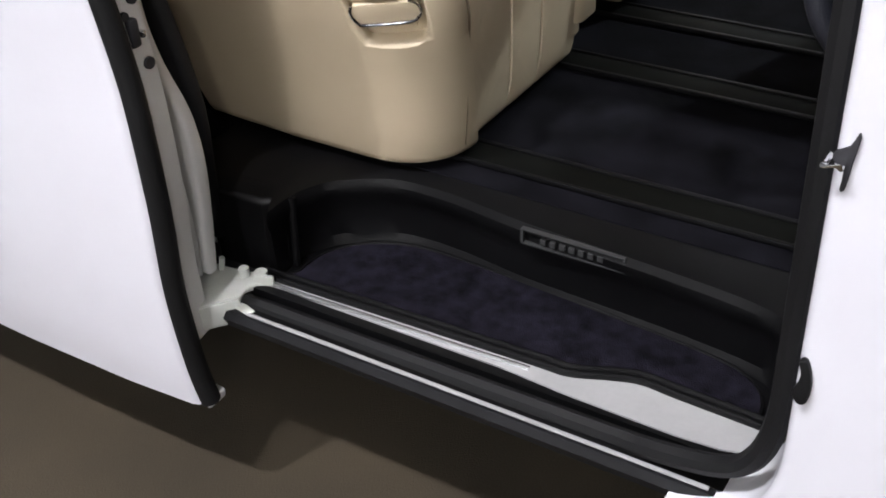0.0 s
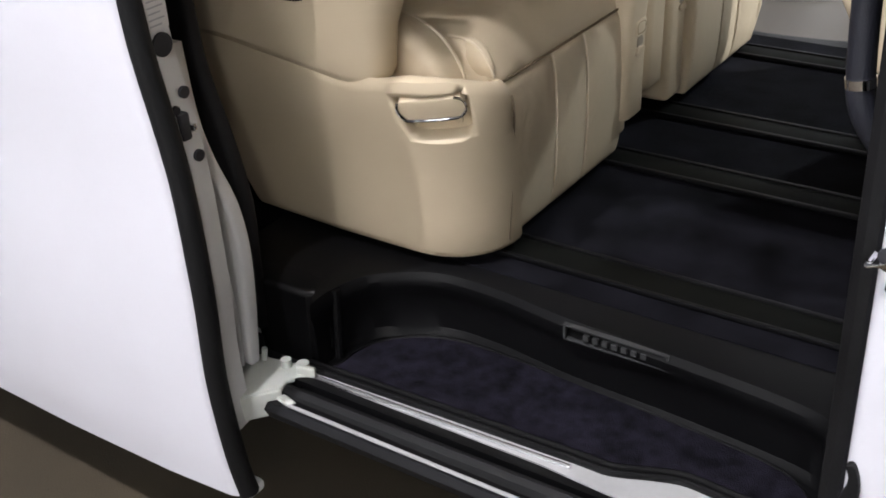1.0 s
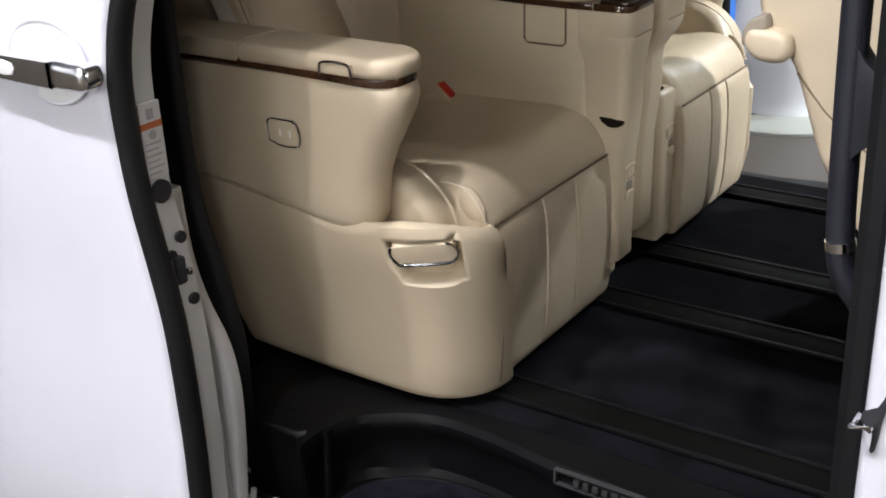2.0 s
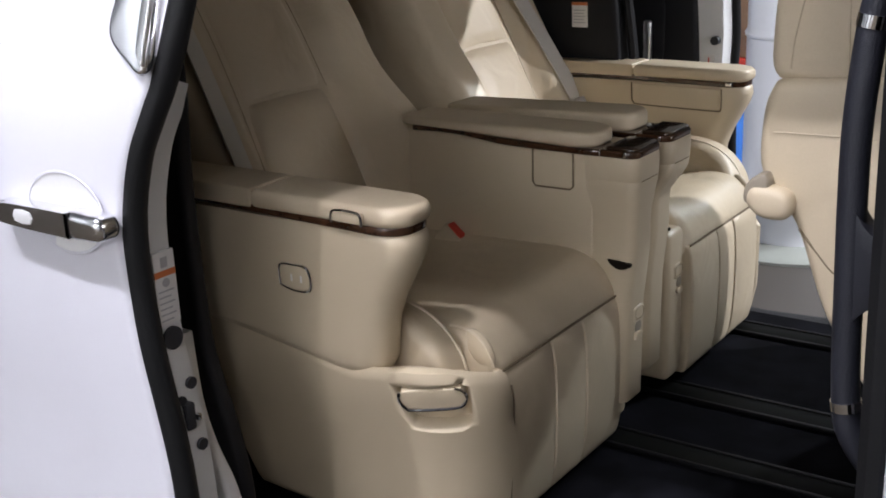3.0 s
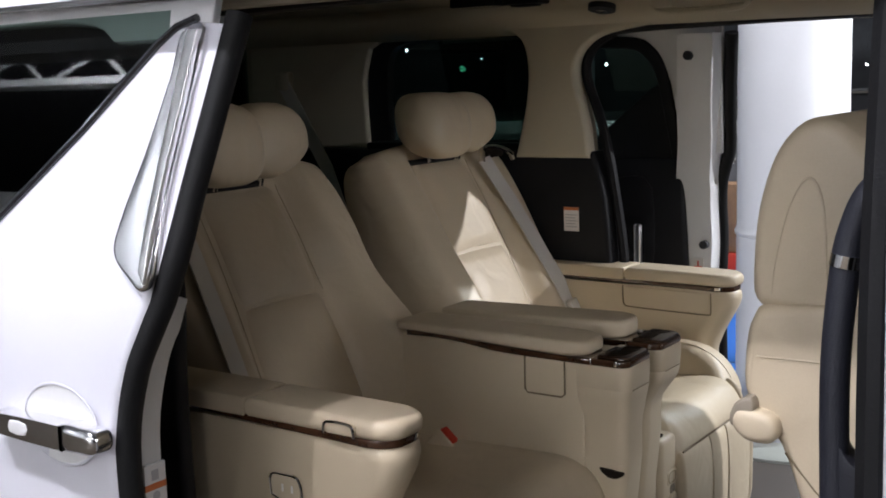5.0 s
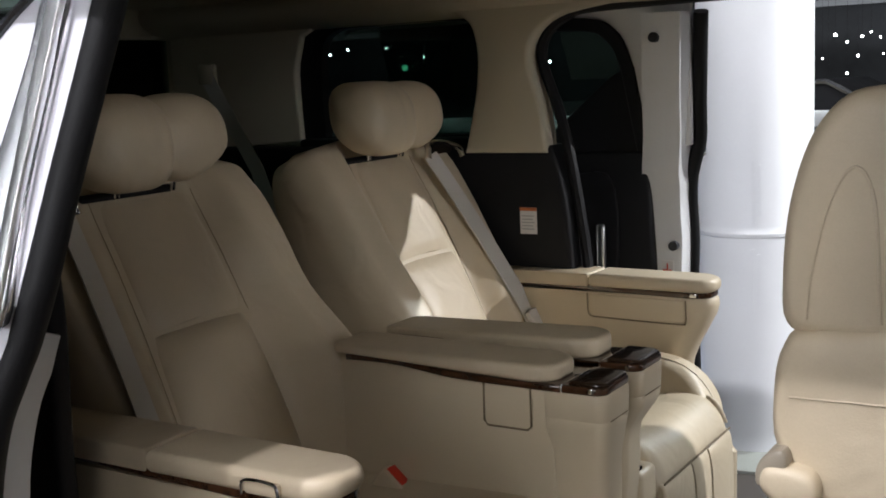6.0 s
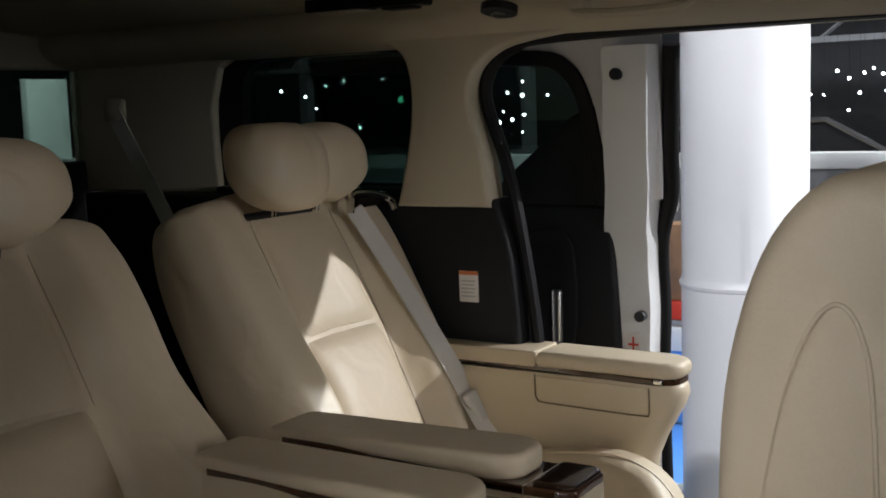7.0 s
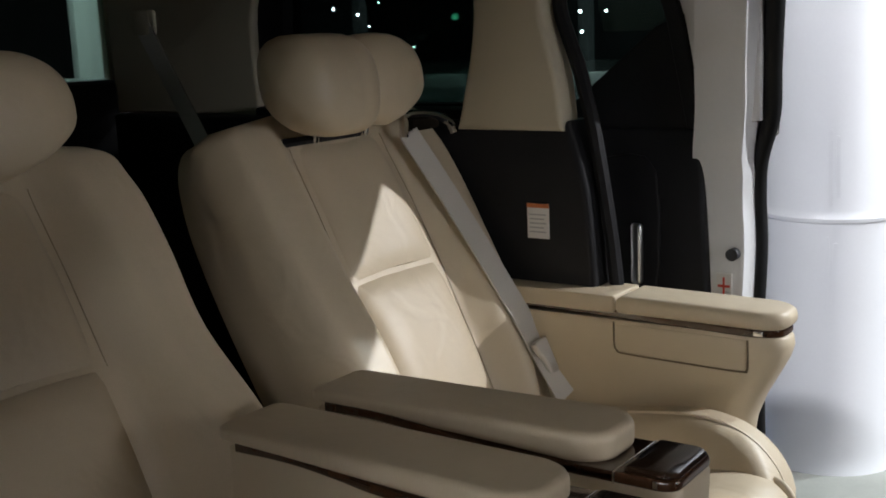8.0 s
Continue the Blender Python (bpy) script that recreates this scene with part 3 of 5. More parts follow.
    # warning label on the jamb
    if s > 0:
        x, y = np.interp(1.08, heights, edge_x), np.interp(1.08, heights, sy)
        lab = part("warning_label", box(x - 0.001, x + 0.0045, m(y + 0.018), m(y + 0.056), 1.006, 1.112), PAPER, root, "white warning label with an orange band")
        part("label_band", box(x, x + 0.0052, m(y + 0.018), m(y + 0.056), 1.076, 1.085), ORANGE, lab)
        for k in range(6):
            z = 1.056 - 0.0085 * k
            part("label_line", box(x, x + 0.005, m(y + 0.022), m(y + 0.050 - 0.006 * (k % 2)), z - 0.0022, z), INK, lab)
        part("label_symbol", disc((x + 0.004, m(y + 0.037), 1.067), 0.0065, (1, 0, 0), 0.003), INK, lab)
        part("label_symbol", box(x, x + 0.005, m(y + 0.031), m(y + 0.043), 1.089, 1.104), INK, lab)
        # handle over a raised lip round its dished recess
        lip = [(-0.566 + 0.080 * math.cos(t), m(-0.1195), 1.173 + 0.057 * math.sin(t)) for t in np.linspace(0, 2 * math.pi, 41)]
        part("handle_lip", tube(lip, 0.0022, 8, up=(0, 1, 0), flat=0.5), WHITE, root)
        dish = [[(-0.566 + 0.079 * q * math.cos(t), m(-0.1150 - 0.0035 * q ** 6), 1.173 + 0.056 * q * math.sin(t)) for t in np.linspace(0, 2 * math.pi, 40, endpoint=False)] for q in (1.0, 0.9, 0.75, 0.5, 0.2)]
        part("handle_dish", loft(dish), JAMB, root, "dished handle recess", smooth=60)
        Q = lambda a, b, c: (a - 0.016, m(c), b)
        grip = spline([(-0.672, 1.160), (-0.660, 1.154), (-0.60, 1.151), (-0.516, 1.150), (-0.514, 1.152), (-0.514, 1.182), (-0.516, 1.184), (-0.60, 1.184), (-0.660, 1.182), (-0.672, 1.176)], 3, True)
        hd = part("handle", prism(grip, -0.150, -0.122, Q, 0.0125, 7), GARNISH, root, "chrome pull handle", smooth=60)
        cap = spline([(-0.511, 1.150), (-0.48, 1.148), (-0.455, 1.149), (-0.446, 1.156), (-0.444, 1.166), (-0.446, 1.177), (-0.455, 1.184), (-0.48, 1.185), (-0.511, 1.184)], 3, True)
        part("handle_cap", prism(cap, -0.150, -0.110, Q, 0.0145, 7), GARNISH, hd, "chrome handle end", smooth=60)
        part("handle_mount", prism(spline([(-0.676, 1.158), (-0.650, 1.154), (-0.648, 1.182), (-0.676, 1.178)], 3, True), -0.145, -0.112, Q, 0.005), CHROME, hd)
        part("handle_plate", prism(spline([(-0.622, 1.160), (-0.588, 1.159), (-0.586, 1.176), (-0.620, 1.177)], 2, True), -0.1512, -0.146, Q, 0.001), JAMB, hd, "pale sensor plate on the handle")
    else:
        lab = part("warning_label", box(-0.500, -0.470, *sorted((m(-0.026), m(-0.0175))), 1.045, 1.105), PAPER, root, "white label with a red cross mark")
        part("label_mark", box(-0.487, -0.483, *sorted((m(-0.0200), m(-0.0165))), 1.055, 1.098), RED, lab)
        part("label_mark", box(-0.497, -0.473, *sorted((m(-0.0200), m(-0.0166))), 1.078, 1.083), RED, lab)
        for z in (1.052, 1.062, 1.068):
            part("label_line", box(-0.482, -0.473, *sorted((m(-0.0200), m(-0.0170))), z, z + 0.002), INK, lab)
    return root


for side in (1, -1):
    sliding_door(side)


# ---- the captain seats ----
def captain_seat(y0, s, shift, head, belt, door_set, aisle_set, post, inset, shell_set, lift_set, pad_top, switch_x):
    """A second-row captain seat; v runs from the door side (negative) to the aisle (positive).
    door_set and aisle_set place the two armrests, shell_set and lift_set the side shell and its bolster, post the front of the console post,
    inset draws the door side of the cushion in, pad_top gives the height and fall of the aisle pad, switch_x the face with the switch, head the headrest, belt the run of the belt from shoulder to hip."""
    root = thing("captain_seat", "cream leather captain seat with wood-trimmed armrests and leg rest", "car seat", group="second-row captain seats")
    V = lambda x, v, z: (x, y0 + s * v, z)
    side = lambda a, b, c: (a, y0 + s * c, b)

    # base shell on the door side, tucked in towards the floor, with a broad rounded front corner
    rings = []
    for z, v, xf, xr in ((0.533, -0.300, -0.184, -0.66), (0.538, -0.309, -0.174, -0.664), (0.550, -0.313, -0.168, -0.670), (0.62, -0.324, -0.163, -0.695), (0.70, -0.338, -0.158, -0.72), (0.725, -0.345, -0.1565, -0.735), (0.745, -0.3506, -0.1553, -0.747), (0.758, -0.3542, -0.1545, -0.755), (0.767, -0.3568, -0.154, -0.76), (0.774, -0.3587, -0.1536, -0.764), (0.80, -0.366, -0.152, -0.78), (0.842, -0.378, -0.156, -0.80), (0.857, -0.378, -0.163, -0.80), (0.863, -0.370, -0.174, -0.80), (0.858, -0.354, -0.190, -0.80), (0.842, -0.332, -0.208, -0.80), (0.825, -0.310, -0.224, -0.80)):
        ring = [(xr, v + 0.012), (xr + 0.2, v), (xf - 0.30, v), (xf - 0.20, v)]
        for k in range(13):
            t = math.pi / 2 * k / 12
            ring.append((xf - 0.135 + 0.135 * math.sin(t) ** 0.9, v + 0.125 - 0.125 * math.cos(t) ** 0.9))
        ring += [(xf - 0.006, -0.226), (xf - 0.08, -0.222), (xr, -0.222)]
        rings.append([V(x, vv, z + (0.13 * (-0.37 - x) if x < -0.34 and z > 0.80 else 0.0) + (0.016 * min(1.0, max(0.0, (x + 0.34) / 0.08)) * (z > 0.82)) - (0.040 * min(1.0, max(0.0, (vv + 0.345) / 0.11)) * (z > 0.82) if x > -0.30 else 0.0)) for x, vv in ring])
    shell_part = part("base_shell", loft(rings), PLASTIC, root, "cream moulded side shell", smooth=50)
    # frame under the cushion
    part("base_frame", box(-0.78, -0.26, *sorted((y0 + s * -0.2, y0 + s * 0.2)), 0.526, 0.80, 0.02), TRIM, root)
    # release lever in a pocket cut into the shell's corner
    la, lb, ln = Vector((0.888, 0.455, 0.05)), Vector((0.05, -0.26, 0.964)), Vector((0.45, -0.856, -0.25))
    def on_corner(a, b, c):
        p = Vector((-0.220, -0.352, 0.828)) + la * a + lb * b + ln * c
        return V(p.x, p.y, p.z)
    pocket = spline([(-0.046, -0.040), (-0.030, -0.058), (0.034, -0.058), (0.053, -0.044), (0.055, 0.008), (0.046, 0.022), (0.036, 0.026), (-0.052, 0.021), (-0.060, 0.014), (-0.057, -0.006)], 4, True)
    cut = part("pocket_cutter", prism(pocket, -0.036, 0.05, on_corner), PLASTIC)
    md = shell_part.modifiers.new("pocket", "BOOLEAN")
    md.operation, md.object, md.solver = "DIFFERENCE", cut, "EXACT"
    bpy.context.view_layer.update()
    carved = bpy.data.meshes.new_from_object(shell_part.evaluated_get(bpy.context.evaluated_depsgraph_get()))
    shell_part.modifiers.clear()
    shell_part.data = carved
    bpy.data.objects.remove(cut)
    pk = part("lever_pocket", prism(pocket, -0.040, -0.029, on_corner, 0.003), PLASTIC, root)
    flap = [(-0.050, 0.015), (-0.053, 0.004), (-0.047, -0.010), (-0.035, -0.016), (0.028, -0.014), (0.044, -0.008), (0.049, 0.004), (0.045, 0.016), (0.034, 0.021), (-0.04, 0.019)]
    part("lever", prism(spline(flap, 3, True), -0.030, 0.002, on_corner, 0.005), PLASTIC, pk, "cream release lever")
    for q in (-0.030, 0.036):
        part("lever_stem", prism([(q - 0.004, -0.034), (q + 0.004, -0.034), (q + 0.004, 0.0), (q - 0.004, 0.0)], -0.028, -0.008, on_corner, 0.002), PLASTIC, pk)
    part("lever_rim", tube([on_corner(a, b, 0.003) for a, b in spline([(-0.052, 0.018), (-0.055, 0.004), (-0.048, -0.011), (-0.035, -0.018), (0.028, -0.016), (0.045, -0.009), (0.051, 0.004), (0.046, 0.018), (0.034, 0.023)], 4)], 0.0024, 6), CHROME, pk, "chrome lever rim")

    def pad(x0, x1, v0, v1, z0, z1, r, bevel, slope=0.0, front_round=0.0, rear=0.0):
        """A cushion-like slab with a rounded plan, its height falling by slope towards the front."""
        out = []
        corners = ((x1, v1, 1, 1, r), (x1, v0, 1, -1, r), (x0, v0, -1, -1, rear), (x0, v1, -1, 1, rear))
        for n, (cx, cv, dx, dv, q) in enumerate(corners):
            for k in range(9 if q else 1):
                t = math.pi / 2 * k / 8
                a, b = (math.sin(t), math.cos(t)) if n in (0, 2) else (math.cos(t), math.sin(t))
                out.append((cx - dx * q + dx * q * a, cv - dv * q * 0.8 + dv * q * 0.8 * b) if q else (cx, cv))
        bm = prism(out, z0, z1, lambda a, b, c: (a, y0 + s * b, c), bevel, 4)
        for q in bm.verts:
            u = (q.co.x - x0) / (x1 - x0)
            q.co.z += slope * (1 - u) * (q.co.z > (z0 + z1) / 2) - front_round * max(0.0, (u - 0.75) / 0.25) ** 2 * (q.co.z > (z0 + z1) / 2)
        return bm

    # door-side arm: body with a scooped front
    rings = []
    for z, xf, o, i in ((0.850, -0.325, -0.372, -0.300), (0.857, -0.313, -0.379, -0.294), (0.870, -0.306, -0.383, -0.290), (0.90, -0.304, -0.385, -0.288), (0.94, -0.298, -0.385, -0.288), (0.98, -0.282, -0.385, -0.288), (1.02, -0.260, -0.385, -0.288), (1.05, -0.244, -0.385, -0.288), (1.07, -0.238, -0.385, -0.288), (1.085, -0.240, -0.384, -0.289), (1.091, -0.246, -0.382, -0.291)):
        lift = lambda x: 0.13 * (-0.37 - x) if x < -0.37 and z < 0.88 else 0.0
        ring = [(-0.80, o), (-0.62, o), (-0.48, o), (-0.40, o)]
        ring += [(xf - 0.062 + 0.062 * math.sin(t) ** 0.85, (o + i) / 2 - (i - o) / 2 * math.copysign(abs(math.cos(t)) ** 0.85, math.cos(t))) for t in np.linspace(0.0, math.pi, 17)]
        ring += [(-0.48, i), (-0.80, i)]
        rings.append([V(x, v, z + lift(x)) for x, v in ring])
    part("door_arm", loft(rings), PLASTIC, root, "cream moulded door-side armrest body", smooth=50)
    bandm = pad(-0.80, -0.244, -0.387, -0.288, 1.089, 1.103, 0.05, 0.003)
    for q in bandm.verts:
        q.co.z += 0.012 * max(0.0, (-0.35 - q.co.x) / 0.45)
    part("arm_wood_band", bandm, WOOD, root, "gloss wood band")
    # A chrome sliver makes the glint near the tip of the band.
    part("band_glint", box(-0.288, -0.272, *sorted((y0 + s * -0.2890, y0 + s * -0.2860)), 1.0925, 1.1005, 0.001), CHROME, root, "tiny chrome piece standing for a glint on the wood band")
    part("arm_lid", pad(-0.532, -0.238, -0.391, -0.284, 1.101, 1.133, 0.050, 0.012, 0.002, 0.003), LEATHER, root, "padded cream armrest lid")
    part("arm_pad_rear", pad(-0.80, -0.536, -0.389, -0.286, 1.102, 1.134, 0.006, 0.010), LEATHER, root)
    clip = part("lid_clip", box(-0.358, -0.304, *sorted((y0 + s * -0.399, y0 + s * -0.388)), 1.106, 1.124, 0.004), LEATHER, root)
    part("clip_rim", tube([V(x, -0.4, z) for x, z in spline([(-0.36, 1.106), (-0.358, 1.122), (-0.34, 1.126), (-0.312, 1.125), (-0.304, 1.120), (-0.302, 1.106)], 3)], 0.0022, 6), CHROME, clip)
    # socket flap on the outer face, storage box on the inner face
    fl = part("socket_flap", prism(spline([(-0.484, 0.985), (-0.482, 1.014), (-0.455, 1.018), (-0.428, 1.014), (-0.425, 0.984), (-0.455, 0.979)], 4, True), -0.389, -0.380, side, 0.002), PLASTIC, root)
    part("flap_rim", tube([V(x, -0.389, z) for x, z in spline([(-0.485, 0.984), (-0.484, 1.016), (-0.455, 1.020), (-0.427, 1.016), (-0.423, 0.983), (-0.455, 0.977), (-0.485, 0.984)], 4)], 0.0022, 6), CHROME, fl)
    for dx in (-0.463, -0.443):
        part("flap_mark", box(dx, dx + 0.004, *sorted((y0 + s * -0.3895, y0 + s * -0.3885)), 0.992, 1.004), PAPER, fl)
    bx = part("arm_box", prism([(-0.548, 1.042), (-0.55, 1.086), (-0.313, 1.084), (-0.312, 1.038), (-0.322, 1.031), (-0.53, 1.034)], -0.295, -0.287, side, 0.003), PLASTIC, root)
    part("box_gap", tube([V(x, -0.2875, z) for x, z in spline([(-0.552, 1.088), (-0.551, 1.047), (-0.546, 1.037), (-0.532, 1.0325), (-0.42, 1.030), (-0.322, 1.029), (-0.312, 1.033), (-0.310, 1.042), (-0.311, 1.084)], 3)], 0.0017, 5), SEAM, bx)

    # aisle-side arm: tall body, long pad, wood console top
    band = spline([(-0.80, 1.100), (-0.645, 1.104), (-0.57, 1.106), (-0.52, 1.105), (-0.47, 1.1005), (-0.42, 1.0945), (-0.36, 1.092), (-0.28, 1.091), (-0.24, 1.0905)], 5)
    under = lambda x: float(np.interp(x, [q[0] for q in band], [q[1] for q in band]))
    part("aisle_arm", prism([(-0.645, 0.600)] + [q for q in band if q[0] > -0.646] + [(-0.225, 1.0905), (-0.225, 0.600)], 0.213, 0.305, side, 0.004), PLASTIC, root, "cream moulded aisle-side armrest body", smooth=50)
    rings = []
    for z, xf, lo, hi in ((0.600, post - 0.020, 0.221, 0.297), (0.605, post - 0.016, 0.217, 0.301), (0.70, post - 0.014, 0.2165, 0.301), (0.80, post - 0.012, 0.2165, 0.301), (0.86, post - 0.005, 0.2165, 0.301), (0.91, post, 0.216, 0.301), (0.955, post, 0.216, 0.301), (0.980, 0.90 * post - 0.013, 0.2155, 0.302), (1.000, 0.55 * post - 0.059, 0.213, 0.305), (1.014, 0.20 * post - 0.108, 0.2095, 0.309), (1.028, -0.134, 0.207, 0.3115), (1.044, -0.131, 0.206, 0.3125), (1.046, -0.132, 0.207, 0.3115), (1.048, -0.131, 0.206, 0.3125), (1.070, -0.130, 0.205, 0.313), (1.088, -0.130, 0.205, 0.313), (1.0925, -0.133, 0.208, 0.310)):
        r = 0.021
        ring = [(-0.238, lo + 0.006), (-0.228, lo)]
        ring += [(xf - r + r * math.sin(t), lo + r - r * math.cos(t)) for t in np.linspace(0, math.pi / 2, 8)]
        ring += [(xf - r + r * math.cos(t), hi - r + r * math.sin(t)) for t in np.linspace(0, math.pi / 2, 8)]
        ring += [(-0.228, hi), (-0.238, hi - 0.006)]
        rings.append([V(x, v, z) for x, v in ring])
    part("console_head", loft(rings), PLASTIC, root, "cream console post with a coved head", smooth=50)
    part("head_seam", tube([V(-0.1315, v, 1.046) for v in np.linspace(0.226, 0.292, 6)], 0.0010, 5), SEAM, root)
    part("aisle_front", box(-0.32, -0.206, *sorted((y0 + s * 0.206, y0 + s * 0.284)), 0.545, 0.858 + 0.4 * inset, 0.014, 4), PLASTIC, root, "cream front panel beside the leg rest")
    wood = [(x, z) for x, z in band if x > -0.636] + [(-0.205, 1.0905)]
    part("aisle_wood_band", prism([(x, z - 0.0005) for x, z in wood] + [(x, z + 0.0112) for x, z in reversed(wood)], 0.202, 0.3145, side, 0.003), WOOD, root, "gloss wood band")
    part("console_top", pad(-0.268, -0.131, 0.2035, 0.3145, 1.0895, 1.1030, 0.024, 0.004), WOOD, root, "gloss wood console top")
    part("console_lid", pad(-0.197, -0.1325, 0.2095, 0.3085, 1.1015, 1.1095, 0.020, 0.0045, 0.0, 0.003, 0.008), WOODLID, root, "dark gloss lid", smooth=60)
    part("lid_tick", tube([V(-0.190, 0.240, 1.1092), V(-0.190, 0.280, 1.1092)], 0.0020, 6), CHROME, root, "chrome finger catch")
    # Chrome slivers make the corner glints on both wood edges.
    for v in (0.2028, 0.3132):
        part("edge_glint", box(-0.158, -0.152, *sorted((y0 + s * v, y0 + s * (v + 0.002))), 1.0930, 1.1015, 0.0008), CHROME, root, "tiny chrome piece standing for a glint on the wood edge")
    part("top_trim", box(-0.2060, -0.2035, *sorted((y0 + s * 0.2025, y0 + s * 0.3155)), 1.0885, 1.1035, 0.001), CHROME, root)
    padm = pad(-0.655, -0.218, 0.200, 0.312, 0.0, 1.0, 0.050, 0.0, 0.0, 0.0, 0.02)
    bmesh.ops.scale(padm, vec=(1, 1, 0.036), verts=padm.verts)
    bmesh.ops.bevel(padm, geom=[e for e in padm.edges if abs(e.verts[0].co.z - e.verts[1].co.z) < 1e-6], offset=0.012, segments=4, profile=0.6, affect="EDGES")
    for q in padm.verts:
        lo = under(q.co.x) + 0.0105
        hi = pad_top[0] + pad_top[1] * max(0.0, (-0.218 - q.co.x) / 0.46) - 0.004 * max(0.0, (q.co.x + 0.32) / 0.10) ** 2
        q.co.z = lo + q.co.z / 0.036 * (hi - lo)
    part("aisle_pad", padm, LEATHER, root, "padded cream armrest")
    dr = part("cup_door", prism(spline([(-0.347, 1.026), (-0.347, 1.086), (-0.266, 1.086), (-0.266, 1.026), (-0.271, 1.021), (-0.342, 1.021)], 3, True), 0.210, 0.216, side, 0.002), PLASTIC, root)
    part("door_gap", tube([V(x, 0.2100, z) for x, z in ((-0.349, 1.09), (-0.350, 1.027), (-0.344, 1.0195), (-0.270, 1.0195), (-0.263, 1.026), (-0.263, 1.088))], 0.0019, 5), SEAM, dr)
    part("slot", prism(spline([(-0.194, 0.894), (-0.146, 0.890), (-0.156, 0.879), (-0.176, 0.878)], 2, True), 0.212, 0.2200, side), SLOT, root, "dark strap slot")
    face = lambda a, b, c: (c, y0 + s * a, b)
    jk = part("headphone_jack", prism(spline([(0.216, 0.770), (0.253, 0.770), (0.256, 0.785), (0.253, 0.799), (0.216, 0.799), (0.213, 0.785)], 3, True), switch_x - 0.008, switch_x + 0.001, face, 0.002), PLASTIC, root)
    part("jack_rim", tube([(switch_x + 0.0008, y0 + s * a, b) for a, b in spline([(0.220, 0.775), (0.220, 0.794), (0.249, 0.794), (0.249, 0.775), (0.220, 0.775)], 3)], 0.0012, 5), FAINT, jk)
    # The shade in the switch recess is put into this piece's brown colour.
    part("switch_recess", prism(spline([(0.222, 0.748), (0.242, 0.750), (0.244, 0.760), (0.239, 0.769), (0.223, 0.768)], 3, True), switch_x - 0.006, switch_x + 0.0006, face, 0.002), SHADE_BROWN, root)
    part("switch_lip", prism(spline([(0.216, 0.735), (0.236, 0.732), (0.248, 0.742), (0.237, 0.749), (0.222, 0.749)], 3, True), switch_x - 0.006, switch_x + 0.004, face, 0.003), PLASTIC, root)

    # seat cushion: dished top, full-width rolled front
    def cushion_ring(x, h, rise):
        out = []
        for k in range(21):
            u = k / 20
            v = -0.226 + inset + (0.438 - inset) * u
            edge = max(0.0, 1 - u / 0.07) ** 2 + max(0.0, (u - 0.95) / 0.05) ** 2
            out.append(V(x - 0.012 * edge, v, h + rise * max(0.0, (u - 0.62) / 0.38) ** 1.7 + 0.3 * rise * max(0.0, (0.30 - u) / 0.30) ** 1.5 - 0.014 * edge))
        return out + [V(x - 0.03, 0.212, 0.77), V(x - 0.03, -0.226 + inset, 0.77)]
    rings = [cushion_ring(*q) for q in ((-0.80, 0.862, 0.05), (-0.65, 0.866, 0.05), (-0.50, 0.872, 0.048), (-0.38, 0.886, 0.034), (-0.30, 0.898, 0.020), (-0.262, 0.900, 0.012), (-0.236, 0.894, 0.008), (-0.214, 0.880, 0.004), (-0.198, 0.860, 0.0), (-0.189, 0.840, 0.0), (-0.188, 0.828, 0.0))]
    rings = [list(r) for r in zip(*[spline(c, 3) for c in zip(*rings)])]
    part("cushion", loft(rings), LEATHER, root, "cream leather seat cushion", smooth=60)
    # raised side bolster between cushion and arm, with a piped edge
    fin = spline([(-0.50, 0.920), (-0.40, 0.934), (-0.34, 0.930), (-0.295, 0.914), (-0.262, 0.888), (-0.240, 0.856), (-0.230, 0.825)], 4)
    roll = prism([(-0.60, 0.80), (-0.60, 0.90)] + fin + [(-0.230, 0.80)], -0.300, -0.230, side, 0.026, 5)
    for q in roll.verts:
        q.co.y += s * 12 * inset * max(0.0, 0.935 - q.co.z) * (q.co.y * s > (y0 - s * 0.262) * s)
    part("side_bolster", roll, LEATHER, root, "cream leather cushion bolster", smooth=60)
    part("side_bolster", prism([(-0.60, 0.80), (-0.60, 0.885)] + [(x + 0.012, z - 0.008) for x, z in fin] + [(-0.218, 0.80)], 0.204, 0.258, side, 0.022, 5), LEATHER, root, "cream leather cushion bolster", smooth=60)
    part("bolster_piping", tube([V(x + 0.011, 0.216, z - 0.009) for x, z in fin[8:]], 0.0026, 6), SEAM, root)
    part("bolster_piping", tube([V(x - 0.001, -0.244, z - 0.001) for x, z in fin], 0.0034, 6), PIPING, root)
    # The shade in the crease is drawn as a thin dark tube.
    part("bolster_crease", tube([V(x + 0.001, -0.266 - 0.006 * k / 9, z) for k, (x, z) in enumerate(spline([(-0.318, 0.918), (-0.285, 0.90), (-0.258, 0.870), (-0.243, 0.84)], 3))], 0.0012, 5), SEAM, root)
    # puffed end of the cushion roll beside the bolster
    knob = []
    for k in range(1, 12):
        a = math.pi * k / 12
        knob.append([V(-0.222 + 0.026 * math.sin(a) * math.cos(t) + 0.012 * math.cos(a), -0.2185 + inset + 0.0105 * math.sin(a) * math.sin(t), 0.862 - 0.034 * math.cos(a)) for t in np.linspace(0, 2 * math.pi, 16, endpoint=False)])
    part("cushion_end", loft(knob[::-1]), LEATHER, root, smooth=70)
    part("cushion_piping", tube([V(x, -0.2245 + inset, z) for x, z in spline([(-0.275, 0.896), (-0.245, 0.895), (-0.220, 0.884), (-0.203, 0.864), (-0.192, 0.838)], 5)], 0.0024, 6), PIPING, root)
